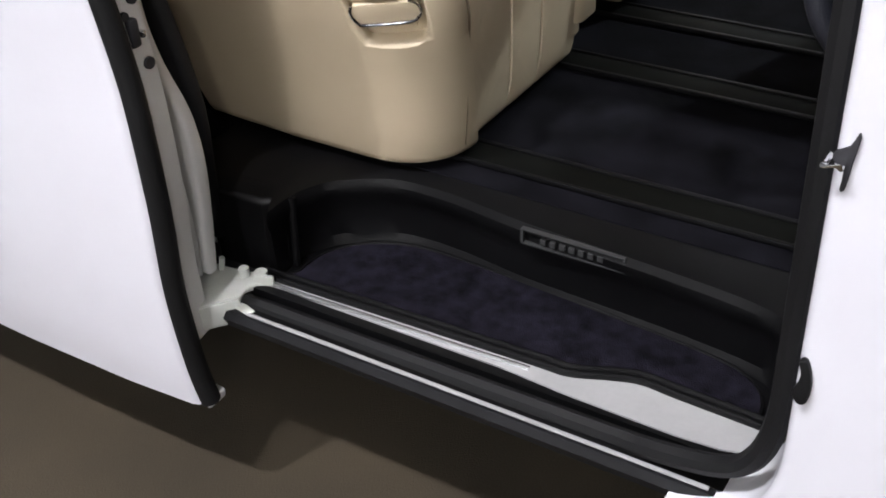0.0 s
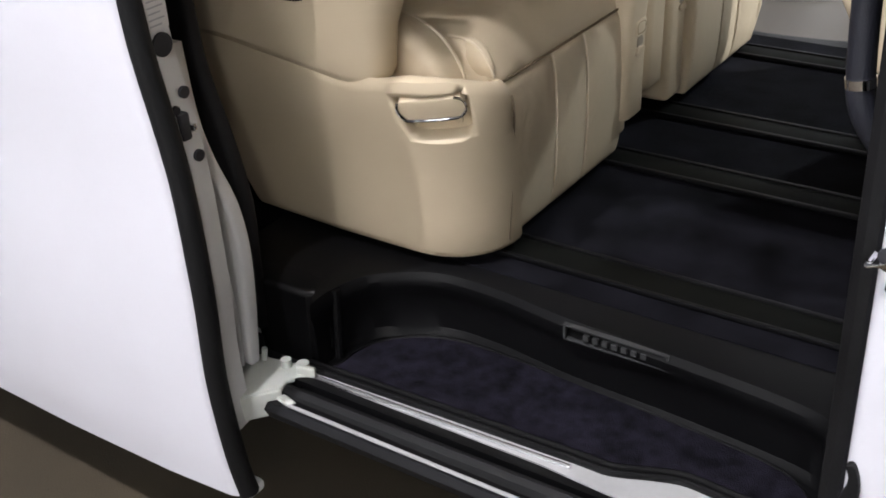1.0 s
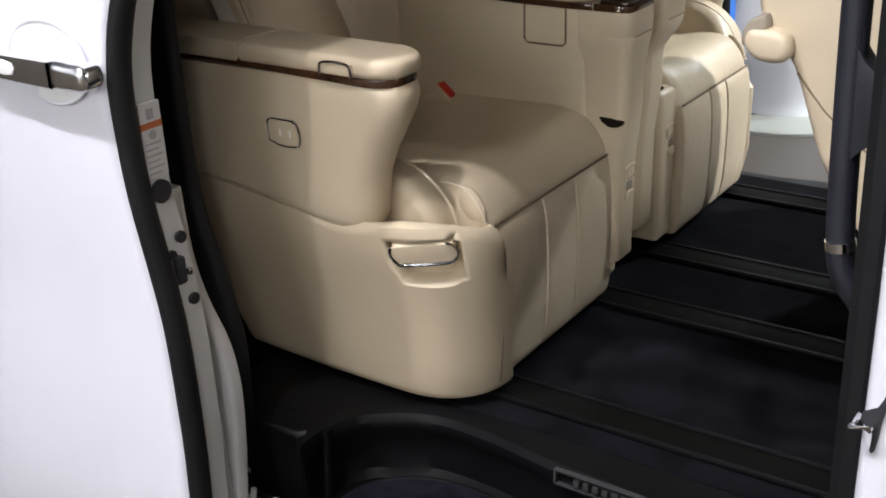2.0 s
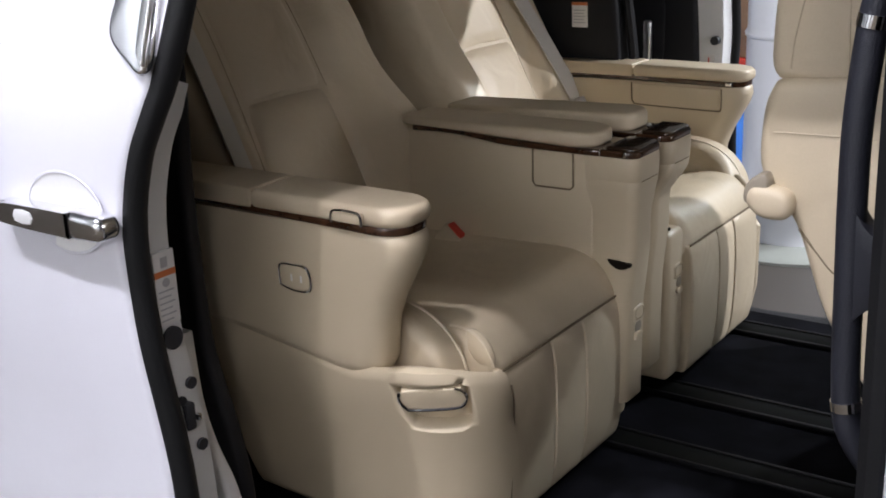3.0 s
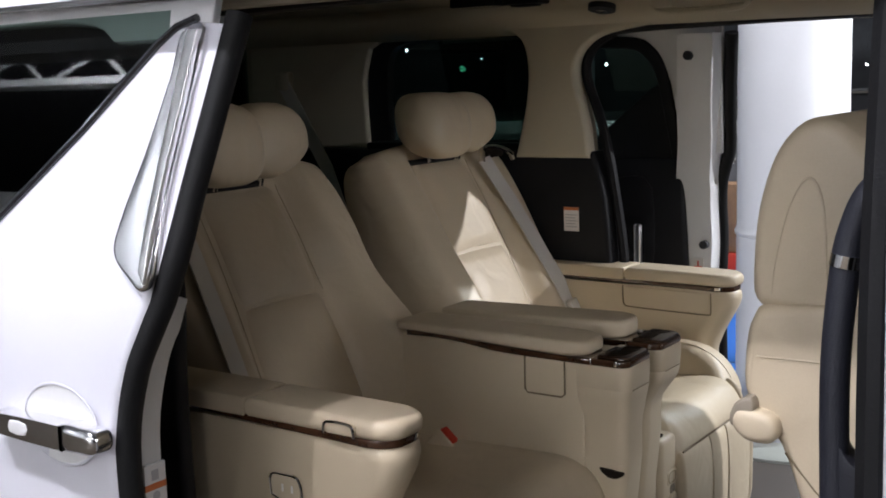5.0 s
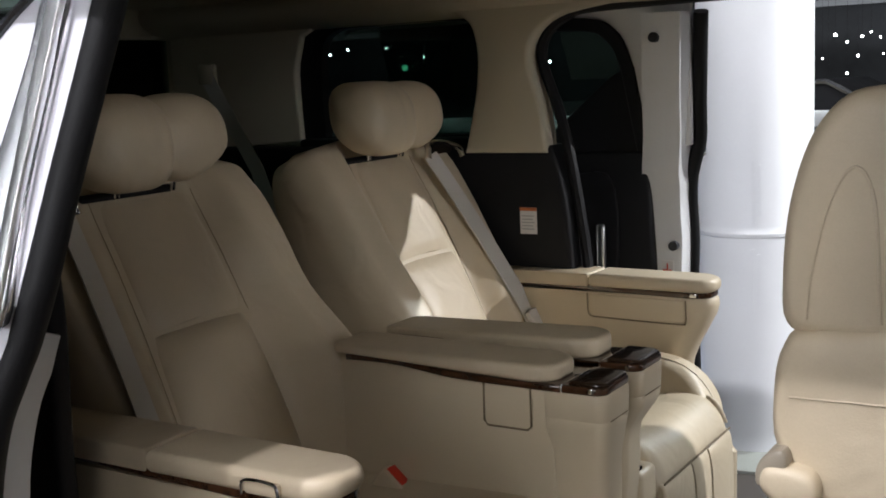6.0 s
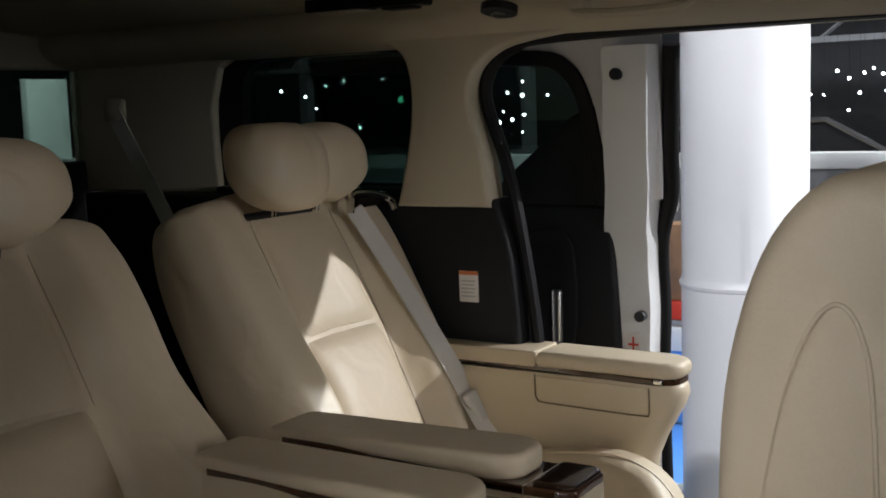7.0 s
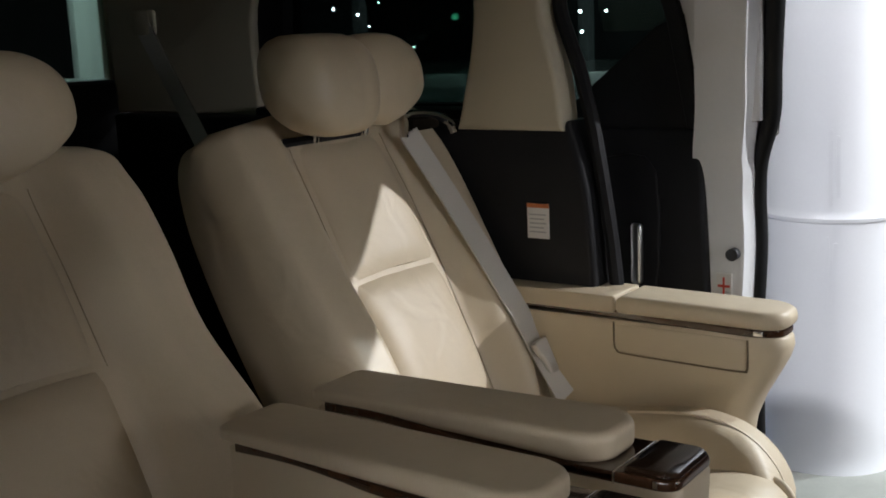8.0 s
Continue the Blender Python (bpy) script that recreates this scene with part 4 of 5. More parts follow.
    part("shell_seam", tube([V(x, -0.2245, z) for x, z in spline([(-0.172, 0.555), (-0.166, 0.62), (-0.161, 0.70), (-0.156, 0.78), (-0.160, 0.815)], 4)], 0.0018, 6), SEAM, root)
    # leg rest, folded down, sewn in three panels
    cuts = [-0.222 + inset, -0.056 + 0.4 * inset, 0.055, 0.205]
    for a, b in zip(cuts, cuts[1:]):
        prof = spline([(-0.205, 0.536), (-0.188, 0.544), (-0.178, 0.60), (-0.174, 0.70), (-0.176, 0.78), (-0.183, 0.822), (-0.20, 0.832)], 4) + [(-0.25, 0.832), (-0.25, 0.536)]
        part("leg_rest_panel", prism(prof, a + 0.0008, b - 0.0008, side, 0.006, 3), LEATHER, root, "cream leather leg rest panel")
    for v in cuts[1:3]:
        part("leg_rest_piping", tube([V(x + 0.0015, v, z) for x, z in spline([(-0.190, 0.555), (-0.179, 0.60), (-0.175, 0.70), (-0.177, 0.78), (-0.184, 0.822)], 4)], 0.0018, 5), PIPING, root)
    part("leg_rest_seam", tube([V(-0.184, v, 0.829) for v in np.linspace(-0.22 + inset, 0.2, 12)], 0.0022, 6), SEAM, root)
    part("leg_rest_side", prism([(-0.19, 0.56), (-0.178, 0.62), (-0.176, 0.77), (-0.20, 0.80), (-0.27, 0.80), (-0.27, 0.555)], -0.255 + inset, -0.224 + inset, side, 0.012, 3), PLASTIC, root)

    # backrest: a recessed middle panel between raised wings with square shoulders
    def back_x(z):
        return float(np.interp(z, (0.84, 1.0, 1.19, 1.30, 1.40, 1.46), (-0.70, -0.765, -0.85, -0.905, -0.962, -0.985)))

    def panel_half(z):
        return 0.126 + 0.03 * (1.2 - z)

    levels = (0.82, 0.95, 1.08, 1.20, 1.30, 1.37, 1.42, 1.450, 1.466)
    widths = (0.262, 0.272, 0.284, 0.294, 0.300, 0.300, 0.296, 0.287, 0.256)
    depths = (0.14, 0.15, 0.16, 0.16, 0.15, 0.13, 0.11, 0.085, 0.05)
    raised = (0.060, 0.080, 0.078, 0.058, 0.046, 0.040, 0.034, 0.020, 0.002)

    def front(v, z):
        """Front surface of the back at v from its centre line."""
        w, dep, bul, ph = (float(np.interp(z, levels, q)) for q in (widths, depths, raised, [panel_half(q) for q in levels]))
        low = min(1.0, max(0.0, (1.17 - z) / 0.15)) * (v > 0)
        k = min(1.0, max(0.0, (abs(v) - ph + 0.012 * low) / 0.065))
        f = bul * k * k * (3 - 2 * k) * (1 - 0.25 * max(0.0, (abs(v) - ph - 0.05) / (w - ph)))
        hip = min(1.0, max(0.0, (1.14 - z) / 0.12)) * (v > 0)
        kh = min(1.0, max(0.0, (v - 0.092) / 0.065))
        f *= 1.0 if v > 0 else 0.62
        f += (0.085 if s > 0 else 0.0) * hip * hip * (3 - 2 * hip) * kh * kh * (3 - 2 * kh)
        au = min(1.0, abs(v) / w)
        return back_x(z) + f - dep * 0.50 * max(0.0, (au - 0.85) / 0.15) ** 2.2 - 0.003 * math.exp(-((abs(v) - ph) / 0.008) ** 2)

    rings = []
    for z, w, dep in zip(levels, widths, depths):
        ring = []
        for k in range(73):
            v = w * (-1 + k / 36)
            f = front(v, z)
            ring.append(V(f, v + shift, z + 0.25 * (f - back_x(z)) - 0.030 * max(0.0, abs(v) / w - 0.45) * (z > 1.4)))
        for k in range(9):
            u = 1 - k / 4
            ring.append(V(back_x(z) - dep + 0.03 * abs(u) ** 2, u * w * 0.97 + shift, z - 0.03))
        rings.append(ring)
    rings = [list(r) for r in zip(*[spline(c, 4) for c in zip(*rings)])]
    part("backrest", loft(rings), LEATHER, root, "cream leather backrest with side bolsters", smooth=60)
    # sewn middle panels, proud of the recess, with the lumbar crease between them
    for z0, z1, bulge in ((0.86, 1.183, 0.024), (1.191, 1.412, 0.014)):
        rr = []
        for k in range(13):
            q = k / 12
            z = z0 + (z1 - z0) * q
            up = bulge * (1 - abs(2 * q - 1) ** 5) * (0.75 + 0.25 * math.cos(2.4 * (q - 0.4)))
            row = []
            half = panel_half(z) - 0.004
            for j in range(17):
                u = -1 + j / 8
                row.append(V(back_x(z) - 0.008 + (up + 0.012) * (1 - abs(u) ** 7) - 0.006 * math.cos(1.5 * u) * (z > 1.19), u * half + shift, z + 0.006 * (1 - u * u) * (q > 0.9) * (z < 1.19) + 0.006 * (1 - u * u) * (q < 0.1) * (z > 1.19)))
            for j in range(17):
                u = 1 - j / 8
                row.append(V(back_x(z) - 0.03, u * half + shift, z))
            rr.append(row)
        part("back_panel", loft(rr), LEATHER, root, smooth=60)
    for d in (-1, 1):
        part("panel_seam", tube([V(front(d * (panel_half(z) + 0.001), z) + 0.002, d * (panel_half(z) + 0.001) + shift, z) for z in np.linspace(0.90 if d < 0 else 1.15, 1.41, 18)], 0.0008, 5), FAINT, root)

    # headrest: a proud middle pad between two rounded wings
    hx, hz = -0.918, 1.510
    def lobe(v0, v1, depth, height, back, edge0, edge1, power, taper, crease=0.0):
        rr = []
        for k in range(27):
            u = k / 26
            v = v0 + (v1 - v0) * u
            e = max(0.02, 1 - max(0.0, 1 - u / edge0) ** power - max(0.0, 1 - (1 - u) / edge1) ** power)
            h, d = height * e ** 0.45, depth * e ** 0.5 * (1 - crease * math.exp(-((v - 0.035) / 0.010) ** 2) - crease * math.exp(-((v + 0.035) / 0.010) ** 2))
            ring = []
            for a in np.linspace(0, 2 * math.pi, 28, endpoint=False):
                ca, sa = math.cos(a), math.sin(a)
                low = 1.0 - 0.12 * max(0.0, -sa)
                ring.append(V(hx - back + d * low * math.copysign(abs(ca) ** 0.68, ca) - 0.20 * h * sa, v + head, hz + h * (1.0 if sa > 0 else 1.0 - taper * max(0.0, abs(v) - 0.08) / 0.11) * math.copysign(abs(sa) ** 0.7, sa)))
            rr.append(ring)
        return loft(rr)
    # each headrest is turned a little to one side on its posts
    part("headrest_pad", lobe(-0.168 * s, 0.046 * s, 0.074, 0.082, -0.010, 0.34, 0.36, 2.2, 0.30, 0.05), LEATHER, root, "cream padded headrest", smooth=70)
    part("headrest_wing", lobe(0.004 * s, 0.212 * s, 0.058, 0.079, 0.004, 0.44, 0.50, 2.1, 0.42), LEATHER, root, "cream padded headrest wing", smooth=70)
    for v in (-0.066 + 0.55 * shift, 0.066 + 0.55 * shift):
        part("headrest_post", tube([V(-0.936, v, 1.4165), V(-0.928, v, 1.45)], 0.0055, 8), CHROME, root, "chrome headrest post")
    part("headrest_bracket", tube([V(-0.965, -0.11, 1.418), V(-0.965, 0.11, 1.418)], 0.008, 6), TRIM, root)
    # belt guide on the shoulder, belt and buckles
    gd = part("belt_guide", tube([V(x, v + 0.3 * shift, z) for x, v, z in spline([(-0.915, -0.160, 1.402), (-0.918, -0.166, 1.425), (-0.925, -0.182, 1.440), (-0.930, -0.24, 1.438), (-0.928, -0.29, 1.428), (-0.920, -0.314, 1.414), (-0.912, -0.318, 1.396)], 4)], 0.0085, 10), CHROME, root, "chrome belt guide")
    part("guide_mouth", box(-0.975, -0.926, *sorted((y0 + s * (-0.290 + 0.3 * shift), y0 + s * (-0.205 + 0.3 * shift))), 1.408, 1.430, 0.006), SLOT, gd)
    belt_line = [(belt[0] + (belt[1] - belt[0]) * q, 1.405 - 0.40 * q) for q in np.linspace(0, 1, 15)]
    rr = []
    for v, z in belt_line:
        lift = max(front(q - shift, z) for q in (v - 0.022, v, v + 0.022)) + 0.012
        rr.append([V(lift + 0.003, v - 0.023, z + 0.010), V(lift + 0.006, v - 0.023, z + 0.010), V(lift + 0.003, v + 0.023, z - 0.004), V(lift, v + 0.023, z - 0.004)])
    end = rr[-1]
    rr.append([(p[0] + 0.06, p[1] + s * 0.012, p[2] - 0.075) for p in end])
    part("belt", loft(rr), BELT, root, "grey-beige seat belt")
    tip = [sum(p[k] for p in end) / 4 for k in range(3)]
    tong = spline([(-0.024, 0.022), (0.024, 0.022), (0.027, 0.004), (0.016, -0.014), (0.013, -0.040), (-0.013, -0.040), (-0.016, -0.014), (-0.027, 0.004)], 3, True)
    part("belt_tongue", prism(tong, -0.004, 0.010, lambda a, b, c: (tip[0] - 0.42 * b + 0.9 * c + 0.008, tip[1] + s * a, tip[2] + 0.9 * b + 0.42 * c), 0.004), BELT, root, "grey-beige belt tongue")
    bk = part("buckle", prism([(-0.585, 0.89), (-0.555, 0.926), (-0.545, 0.926), (-0.512, 0.898), (-0.520, 0.885), (-0.56, 0.87)], 0.158, 0.192, side, 0.007, 3), PLASTIC, root, "seat belt buckle")
    part("buckle_button", prism([(-0.549, 0.925), (-0.545, 0.928), (-0.515, 0.903), (-0.520, 0.896)], 0.162, 0.188, side, 0.004, 2), RED, bk, "red release button")
    for ob in root.children:
        kind = ob.name.split(".")[0]
        if kind in ("door_arm", "band_glint", "arm_wood_band", "arm_lid", "arm_pad_rear", "lid_clip", "socket_flap"):
            ob.location = door_set
        if kind == "arm_box":
            ob.location = (0.4 * door_set[0], door_set[1], door_set[2])
        if kind in ("aisle_arm", "console_head", "aisle_wood_band", "console_top", "console_lid", "lid_tick", "edge_glint", "top_trim", "aisle_pad", "cup_door", "head_seam"):
            ob.location = aisle_set
        if kind == "slot":
            ob.location = (aisle_set[0] + post + 0.141, aisle_set[1], aisle_set[2])
        if kind == "aisle_front":
            ob.location = (0.25 * inset, 0.0, 0.0)
        if kind in ("base_shell", "lever_pocket", "shell_seam"):
            ob.location = shell_set
        if kind == "bolster_crease" or kind in ("side_bolster", "bolster_piping") and ob.data.vertices[0].co.y * s < y0 * s:
            ob.location = lift_set
    return root


captain_seat(0.590, 1, 0.045, -0.002, (-0.162, -0.195), (0.0, 0.0, 0.0), (-0.006, -0.030, 0.007), -0.141, 0.0, (0.0, 0.0, 0.0), (0.0, 0.0, 0.0), (1.132, 0.0), -0.1585)
captain_seat(1.324, -1, -0.050, -0.012, (-0.206, -0.278), (-0.022, 0.0, -0.011), (-0.020, -0.070, 0.001), -0.168, 0.044, (-0.035, -0.150, 0.0), (0.010, -0.044, 0.030), (1.140, -0.012), -0.1945)


# ---- the front seat beside the pillar ----
def front_seat():
    root = thing("front_seat", "cream leather front seat with piped side panel", "car seat")
    side = xz()
    outline = spline([(0.318, 1.345), (0.282, 1.355), (0.278, 1.40), (0.284, 1.465), (0.302, 1.525), (0.328, 1.560), (0.357, 1.571), (0.388, 1.558), (0.418, 1.52), (0.440, 1.45), (0.452, 1.345)], 4, True)
    part("backrest", prism(outline, 0.243, 0.72, side, 0.022, 5), LEATHER, root, smooth=60)
    part("side_piping", tube([(x, 0.2425, z) for x, z in spline([(0.303, 1.362), (0.307, 1.40), (0.319, 1.455), (0.333, 1.490), (0.346, 1.502), (0.357, 1.490), (0.364, 1.455), (0.368, 1.362)], 5)], 0.0015, 6), LEATHER, root)
    part("edge_piping", tube([(x, 0.246 + 0.02 * max(0, z - 1.5), z) for x, z in spline([(0.372, 1.545), (0.388, 1.51), (0.398, 1.45), (0.406, 1.36)], 5)], 0.0022, 6), PIPING, root)
    low = spline([(0.31, 1.352), (0.281, 1.335), (0.272, 1.29), (0.276, 1.235), (0.318, 1.180), (0.36, 1.07), (0.42, 0.98), (0.50, 0.95), (0.55, 1.05), (0.50, 1.25), (0.46, 1.352)], 4, True)
    part("lower_back", prism(low, 0.235, 0.74, side, 0.03, 4), LEATHER, root)
    part("piping", tube([(x, 0.2348, z) for x, z in ((0.290, 1.289), (0.35, 1.290), (0.47, 1.29))], 0.0009, 6), LEATHER, root)
    part("armrest_end", prism(spline([(0.268, 1.203), (0.267, 1.218), (0.276, 1.227), (0.303, 1.226), (0.317, 1.218), (0.320, 1.200), (0.310, 1.189), (0.284, 1.190)], 4, True), 0.211, 0.26, side, 0.014, 4), LEATHER, root, "round padded armrest end")
    # This arc paints the soft shade over the armrest end.
    part("armrest_shade", prism(spline([(0.264, 1.206), (0.263, 1.221), (0.272, 1.236), (0.288, 1.242), (0.292, 1.226), (0.276, 1.208)], 3, True), 0.216, 0.26, side, 0.004), SHADE_BROWN, root, "grey-brown piece coloured as the soft shade at the armrest end")
    part("piping", tube([(x, 0.236, z) for x, z in ((0.325, 1.176), (0.36, 1.135), (0.40, 1.10), (0.45, 1.07))], 0.0016, 6), SEAM, root)
    part("cushion", box(0.45, 1.0, 0.26, 0.74, 0.75, 0.95, 0.05, 4), LEATHER, root)
    part("pedestal", box(0.50, 0.95, 0.32, 0.68, 0.526, 0.76, 0.02), TRIM, root)
    return root


front_seat()


def grab_bar():
    root = thing("grab_bar", "black padded grab bar with chrome rings on the pillar", "grab handle")
    y = 0.042
    path = [(x + 0.010, q, z) for x, q, z in spline([(0.500, y + 0.03, 0.955), (0.468, y + 0.01, 0.985), (0.440, y, 1.03), (0.432, y, 1.08), (0.428, y, 1.20), (0.426, y, 1.33), (0.432, y, 1.42), (0.440, y, 1.47), (0.462, y, 1.515), (0.51, y + 0.02, 1.54)], 6)]
    part("grip", tube(path, 0.0145, 16), MAUVE, root)
    for a, b in (((0.4445, y, 1.054), (0.443, y, 1.064)), ((0.4435, y, 1.438), (0.4455, y, 1.450))):
        part("ring", tube([a, b], 0.0156, 20), CHROME, root, "chrome ring")
    part("strut", prism(spline([(0.437, 1.14), (0.437, 1.30), (0.445, 1.262), (0.465, 1.240), (0.50, 1.232), (0.50, 1.178), (0.465, 1.170), (0.445, 1.15)], 4, True), y - 0.012, y + 0.02, xz(), 0.006), MAUVE, root, "moulded middle strut")
    return root


grab_bar()


def hinge_arm():
    root = thing("door_hinge_arm", "grey painted sliding door hinge arm with rollers", "hinge")
    part("arm", prism([(-0.58, 0.0), (-0.565, 0.045), (-0.53, 0.072), (-0.47, 0.074), (-0.43, 0.080), (-0.405, 0.096), (-0.384, 0.094), (-0.372, 0.072), (-0.396, 0.056), (-0.405, 0.040), (-0.400, 0.018), (-0.44, -0.036), (-0.52, -0.052)], 0.376, 0.388, xy, 0.004, 3), ALLOY, root)
    part("plate", prism([(-0.57, -0.058), (-0.52, -0.056), (-0.44, -0.040), (-0.398, 0.012), (-0.404, 0.022), (-0.45, -0.028), (-0.53, -0.046), (-0.57, -0.048)], 0.338, 0.384, xy, 0.003), ALLOY, root, "folded front plate of the arm")
    part("tab", prism([(-0.404, 0.006), (-0.372, 0.0), (-0.366, 0.012), (-0.398, 0.022)], 0.352, 0.374, xy, 0.003), ALLOY, root)
    part("bracket_fold", prism([(-0.402, 0.058), (-0.370, 0.068), (-0.374, 0.076), (-0.404, 0.066)], 0.376, 0.402, xy, 0.003), ALLOY, root)
    for x, y, r in ((-0.398, 0.072, 0.011), (-0.430, 0.066, 0.009)):
        part("roller", disc((x, y, 0.395), r, (0, 0, 1), 0.016), ALLOY, root)
    part("pin", disc((-0.50, 0.05, 0.390), 0.008, (0, 0, 1), 0.006), HOLE, root)
    part("pin", disc((-0.475, 0.062, 0.398), 0.005, (0.2, 0, 1), 0.03), ALLOY, root)
    part("bumper", tube([(-0.52, -0.060, 0.372), (-0.475, -0.064, 0.364)], 0.013, 10), HOLE, root)
    part("bracket", box(-0.57, -0.485, 0.03, 0.085, 0.388, 0.43, 0.014, 3), RUBBER, root)
    return root


hinge_arm()


def pillar_fittings():
    st = thing("door_striker", "bright door striker on black plate on the white pillar", "striker")
    part("plate", prism(spline([(0.516, 0.892), (0.521, 0.892), (0.524, 0.92), (0.528, 0.950), (0.525, 0.955), (0.519, 0.940), (0.506, 0.932), (0.506, 0.922), (0.517, 0.912)], 2, True), -0.055, -0.050, xz(), 0.001), HOLE, st)
    part("loop", tube([(0.500, -0.045, 0.922), (0.500, -0.066, 0.922), (0.516, -0.066, 0.922), (0.516, -0.045, 0.922)], 0.004, 8), CHROME, st)
    bp = thing("pillar_bumper", "small black rubber bumper on the white pillar", "bumper")
    part("pad", prism(spline([(0.512, 0.612), (0.522, 0.616), (0.524, 0.640), (0.520, 0.662), (0.514, 0.673), (0.507, 0.670), (0.511, 0.655), (0.509, 0.640), (0.504, 0.625)], 3, True), -0.058, -0.048, xz(), 0.002), RUBBER, bp)
    sk = thing("trim_sticker", "white caution sticker with orange top on black trim", "sticker")
    part("paper", box(-0.755, -0.710, 1.6535, 1.657, 1.205, 1.270), PAPER, sk)
    part("band", box(-0.755, -0.710, 1.6525, 1.657, 1.262, 1.270), ORANGE, sk)
    for k in range(5):
        part("line", box(-0.750, -0.716 - 0.004 * (k % 2), 1.653, 1.657, 1.248 - 0.008 * k, 1.2505 - 0.008 * k), INK, sk)


pillar_fittings()


# ---- the hall outside ----
def hall():
    solid("ground", box(-60, 60, -60, 60, -0.2, 0.0), BROWN, "dark brown exhibition carpet", "ground", kind="structure")
    solid("pavement", box(-20, 20, 2.35, 30, 0.0, 0.012), GREYFLOOR, "brown-grey exhibition floor beyond the van", "floor", kind="structure")
    col = thing("column", "white wrapped round column on a low round foot", "column")
    cx, cy, r = -0.83, 3.80, 0.232
    prof = [(r + 0.02, 0.03), (r + 0.008, 0.06), (r, 0.10), (r, 0.900), (r + 0.006, 0.905), (r + 0.008, 0.917), (r + 0.001, 0.930), (r - 0.002, 0.945), (r - 0.002, 4.5)]
    part("shaft", loft([[(cx + q * math.cos(a), cy + q * math.sin(a), z + 0.012) for a in np.linspace(0, 2 * math.pi, 48, endpoint=False)] for q, z in prof]), COLUMN, col)
    part("plinth", loft([[(cx + q * math.cos(a), cy + q * math.sin(a), z + 0.012) for a in np.linspace(0, 2 * math.pi, 48, endpoint=False)] for q, z in ((r + 0.17, 0.0), (r + 0.17, 0.012), (r + 0.15, 0.024), (r + 0.06, 0.034), (r + 0.015, 0.040))]), PLINTH, col, "pale grey-green round foot")
    for a0, z0, z1 in ((-1.30, 0.97, 1.22), (-1.33, 0.61, 0.87)):
        for j in range(2):
            a = a0 + 0.10 * j
            part("tape", strip([(cx + (r + 0.001) * math.cos(a + 0.01 * math.sin(9 * z)), cy + (r + 0.001) * math.sin(a), z) for z in np.linspace(z0 + 0.03 * j, z1 - 0.02 * j, 6)], (-math.sin(a), math.cos(a), 0), 0.012, (math.cos(a), math.sin(a), 0), 0.003), COLUMN, col, "strip of clear tape")
    rail = thing("barrier_wall", "white topped low barrier wall behind the column", "barrier")
    part("cap", box(-14, 8, 5.7, 5.85, 1.222, 1.305, 0.006), PANEL, rail)
    part("board", box(-14, 8, 5.74, 5.8, 0.012, 1.222), GREYWALL, rail)
    # Thin blue sheet on the floor before the stand, crossed by a white strip.
    mat = thing("blue_floor_sheet", "thin blue sheet on the floor with a white strip across it", "floor mat")
    part("mat", box(-2.8, -1.08, 3.45, 4.86, 0.012, 0.022, 0.003), BLUE, mat)
    part("edge_strip", box(-2.8, -1.08, 3.93, 4.02, 0.022, 0.025), PANEL, mat, "white edge strip")
    stand = thing("display_stand", "blue and white display stand with brown shelf", "display stand")
    part("base", box(-2.6, -1.20, 4.9, 5.1, 0.012, 0.38, 0.01), BLUE, stand)
    part("white_band", box(-2.6, -1.20, 4.88, 5.12, 0.38, 0.50, 0.01), PANEL, stand)
    part("red_band", box(-2.6, -1.20, 4.92, 5.1, 0.53, 0.62, 0.005), RED, stand)
    part("shelf", box(-2.6, -1.20, 4.95, 5.1, 0.62, 1.0, 0.01), BROWNBOARD, stand)
    part("top", box(-2.6, -1.20, 4.9, 5.1, 0.50, 0.53, 0.004), GREYWALL, stand)
    # Unseen boards, added to give chrome and glass something bright to mirror.
    for k in range(8):
        bw = thing("booth_wall", "unseen white board added for chrome and glass to mirror", "wall panel", group="booth walls")
        part("board", box(-21.6 + 4.2 * k, -18.8 + 4.2 * k, -9.2, -9.0, 0.0, (7.4, 6.2, 7.0, 5.4, 5.0, 5.6, 5.0, 5.6)[k], 0.02), PANEL, bw)
    solid("backdrop", box(-30, 30, 26, 26.3, 0, 9), DARKWALL, "dark far wall of the exhibition hall", "wall", kind="structure")
    solid("wall_left", box(-30.3, -30, -30, 26, 0, 9), DARKWALL, "dark side wall of the exhibition hall", "wall", kind="structure")
    solid("wall_right", box(30, 30.3, -30, 26, 0, 9), DARKWALL, "dark side wall of the exhibition hall", "wall", kind="structure")
    solid("wall_behind", box(-30, 30, -30.3, -30, 0, 9), DARKWALL, "dark wall of the exhibition hall", "wall", kind="structure")
    solid("hall_roof", box(-30, 30, -30, 26, 9, 9.3), GREYWALL, "dark high roof of the exhibition hall", "ceiling", kind="structure")


hall()


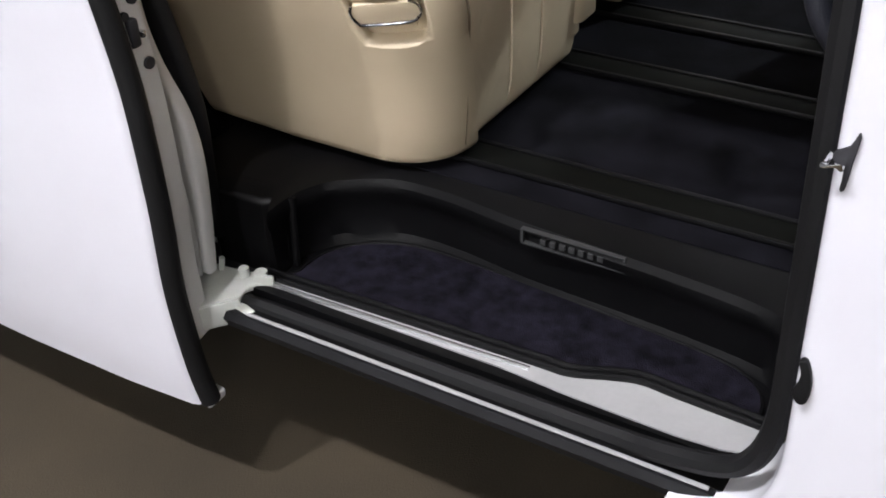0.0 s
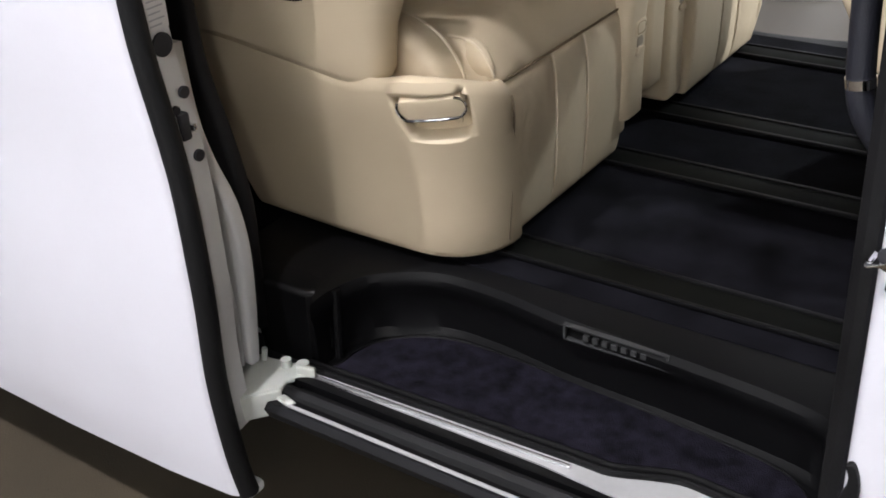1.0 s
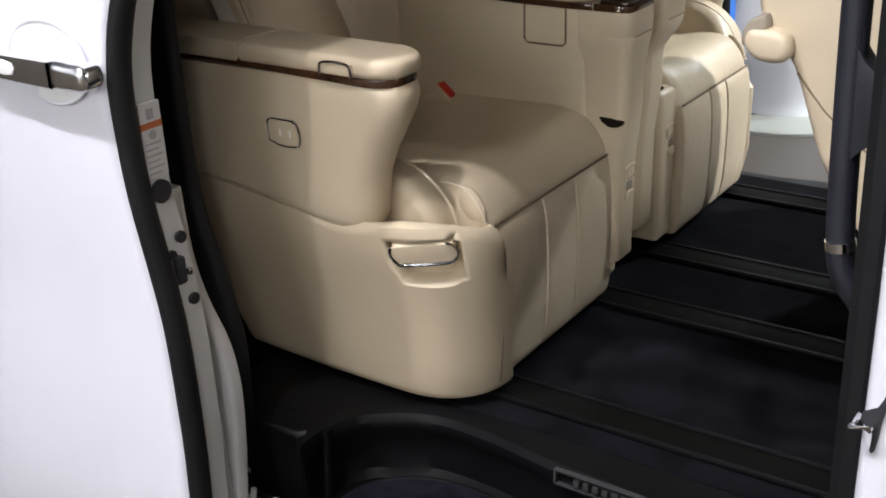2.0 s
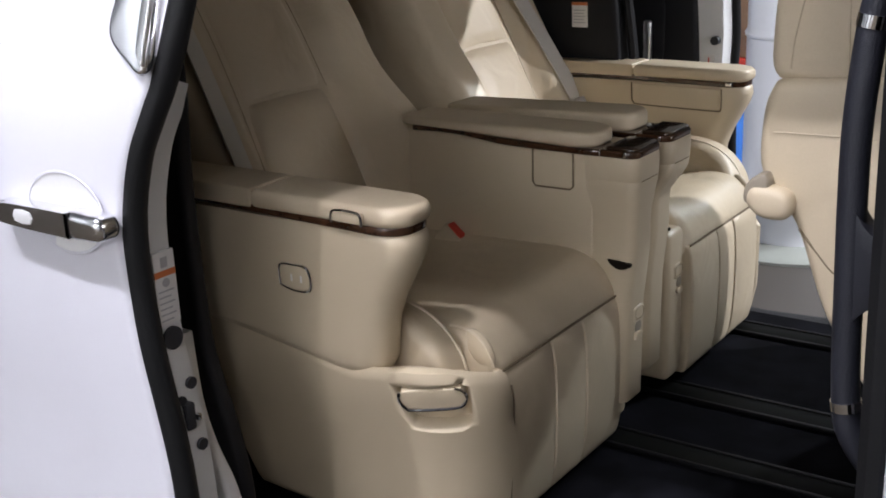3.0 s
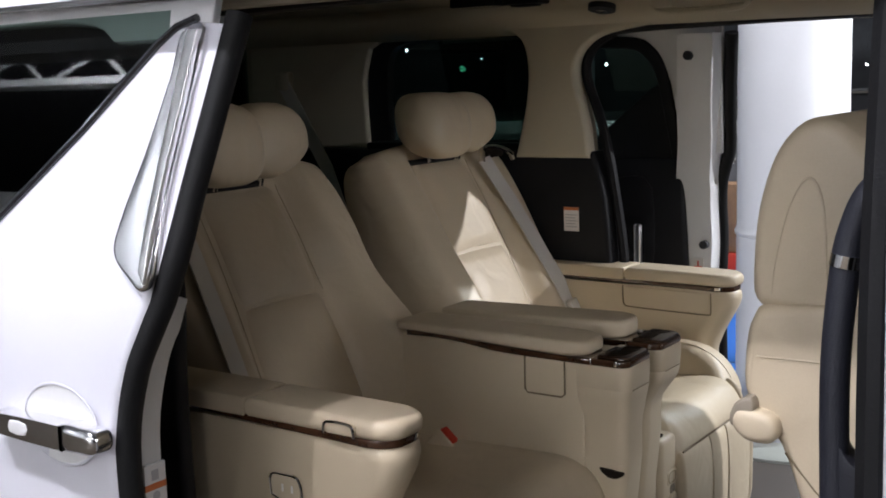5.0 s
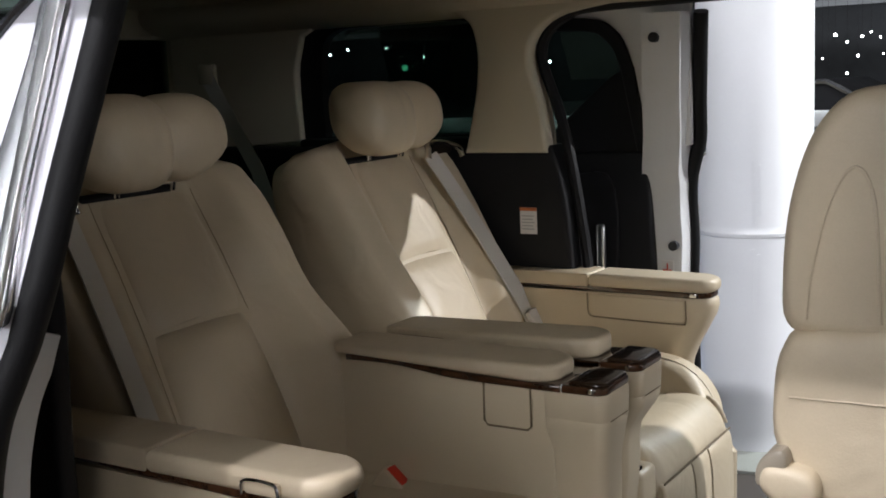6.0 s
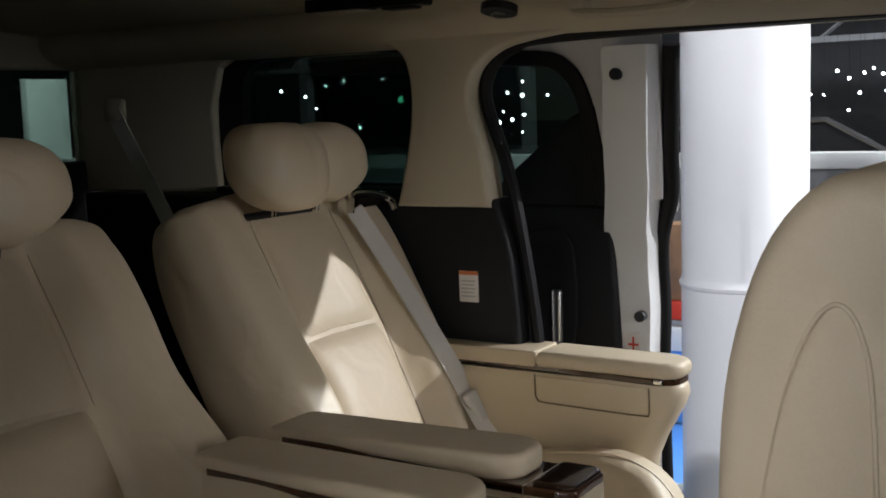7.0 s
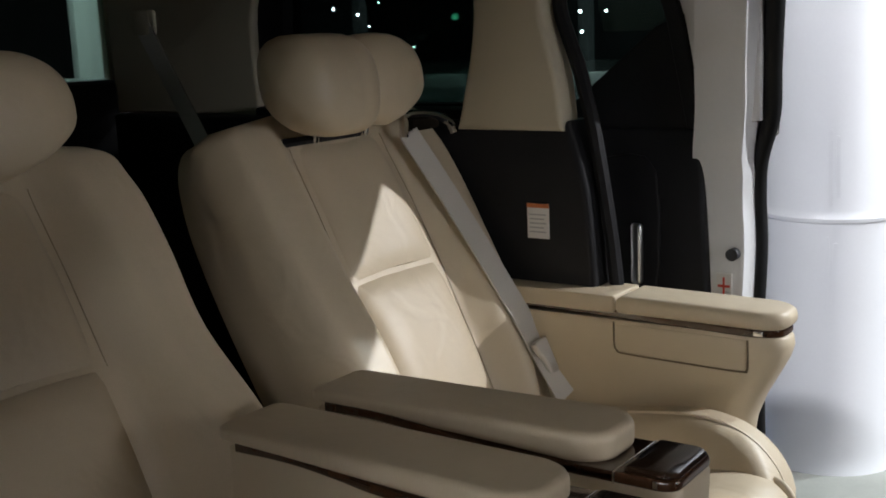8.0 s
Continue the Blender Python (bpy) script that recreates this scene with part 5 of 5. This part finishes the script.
def far_car(x, y, mat):
    """A parked car beyond the barrier: body, cabin, glass and wheels."""
    root = thing("parked_car", "dark saloon car parked beyond the barrier", "car")
    body = spline([(-2.2, 0.35), (-2.25, 0.7), (-2.0, 0.92), (-1.3, 1.0), (1.1, 1.0), (1.9, 0.88), (2.2, 0.7), (2.2, 0.35)], 3) 
    part("body", prism([(x + a, b) for a, b in body], y, y + 1.75, xz(), 0.05), mat, root)
    cab = [(-1.35, 0.98), (-0.85, 1.38), (0.25, 1.42), (1.05, 0.98)]
    part("glass", prism([(x + a, b) for a, b in cab], y + 0.12, y + 1.63, xz(), 0.04), TRIM, root)
    for a, b in zip(cab, cab[1:]):
        part("pillar", tube([(x + a[0], y + 0.11, a[1]), (x + b[0], y + 0.11, b[1])], 0.022, 6), CHROME, root)
    for wx in (-1.35, 1.35):
        w = part("wheel", disc((x + wx, y + 0.1, 0.322), 0.31, (0, 1, 0), 0.2, 24), RUBBER, root)
        part("rim", disc((x + wx, y + 0.0, 0.322), 0.20, (0, 1, 0), 0.05, 20), STEEL, w)
    return root


far_car(-1.9, 8.2, DARKCAR)
far_car(-9.5, 9.0, DARKCAR)
far_car(3.6, 8.6, DARKCAR)


def hall_light(x, y, z, r, mat=None):
    root = thing("ceiling_spot", "small bright exhibition spotlight", "spotlight", group="hall spotlights")
    bm = bmesh.new()
    bmesh.ops.create_uvsphere(bm, u_segments=10, v_segments=6, radius=r)
    bmesh.ops.translate(bm, vec=(x, y, z), verts=bm.verts)
    part("bulb", bm, mat or LIGHT, root)
    part("stem", tube([(x, y, z + r), (x, y, 9.02)], 0.0025, 5), TRIM, root)
    return root


# spotlights hung far across the hall, seen through the windows
for x, z in ((-16.7, 2.08), (-16.0, 1.93), (-15.4, 2.16), (-15.7, 1.67), (-14.9, 2.25), (-13.85, 2.22), (-14.5, 1.21), (-12.9, 2.0), (-10.45, 2.05), (-10.8, 1.84), (-10.46, 1.78), (-9.9, 1.77), (-10.9, 1.46), (-10.43, 1.39), (-11.25, 1.15), (-10.48, 1.05), (-10.7, 1.3), (-11.0, 1.25)):
    hall_light(x, 20.0, z, 0.018 + 0.022 * random.random())
for x, z in ((-4.15, 1.85), (-3.97, 1.6), (-4.57, 1.58), (-4.15, 1.31), (-4.47, 1.13), (-4.8, 1.6), (-3.6, 1.9), (-3.3, 1.4), (-3.75, 2.0), (-3.9, 1.93), (-3.45, 1.72), (-4.35, 1.98), (-3.1, 2.05), (-2.8, 1.85), (-3.55, 1.62), (-2.6, 1.5), (-3.25, 1.98)):
    hall_light(x, 20.0, z, 0.010 + 0.016 * random.random())
hall_light(-13.4, 20.0, 1.79, 0.07, GREENLIGHT)
# spotlights over the near side, mirrored in paint and chrome
for k in range(14):
    hall_light(-4.5 + 0.75 * k, -2.2 - 1.1 * (k % 3), 4.9 + 0.25 * (k % 2), 0.06)


def near_truss(y, z, x0, x1):
    """A lit lattice girder over the near side of the hall."""
    t = thing("lattice_girder", "pale steel lattice girder over the exhibition stands", "truss", group="lattice girders")
    for dz in (0.0, 0.55):
        part("chord", box(x0, x1, y - 0.06, y + 0.06, z + dz, z + dz + 0.12), PANEL, t)
    for q in (0.2, 0.8):
        x = x0 + q * (x1 - x0)
        part("hanger", tube([(x, y, z + 0.6), (x, y, 9.02)], 0.02, 5), TRIM, t)
    n = int((x1 - x0) / 0.9)
    for j in range(n):
        x = x0 + 0.9 * j
        part("web", tube([(x, y, z + 0.06 + 0.5 * (j % 2)), (x + 0.9, y, z + 0.56 - 0.5 * (j % 2))], 0.035, 4), PANEL, t)


for y, z, x0, x1 in ((-3.4, 4.4, -13.0, -2.5), (-5.2, 6.0, -18.0, 2.0), (-7.2, 6.9, -22.0, 2.0)):
    near_truss(y, z, x0, x1)


def hall_frames():
    """Roof trusses and posts of the hall, far off in the dark."""
    for x in (-24, -18.5, -12.0, -6.5, -2.6, 2.0, 6.0):
        p = thing("hall_post", "dark steel post of the exhibition hall", "post", group="hall posts")
        part("shaft", box(x - 0.12, x + 0.12, 23.0, 23.3, 0.0, 9.0), GREYWALL, p)
    for k, z in enumerate((2.6, 3.3, 4.4)):
        t = thing("hall_truss", "dark steel roof truss of the exhibition hall", "truss", group="hall trusses")
        part("chord", box(-30, 30, 22.95, 23.3, z, z + 0.12), GREYWALL, t)
        for j in range(26):
            part("web", tube([(-28 + 1.5 * j, 23.0, z), (-27.2 + 1.5 * j, 23.0, z + 0.6)], 0.04, 4), GREYWALL, t)
    sh = thing("white_shutter", "tall white panel standing beyond the rear window", "panel")
    part("board", box(-9.1, -9.0, 7.05, 7.55, 0.0125, 2.02, 0.01), PANEL, sh)


hall_frames()
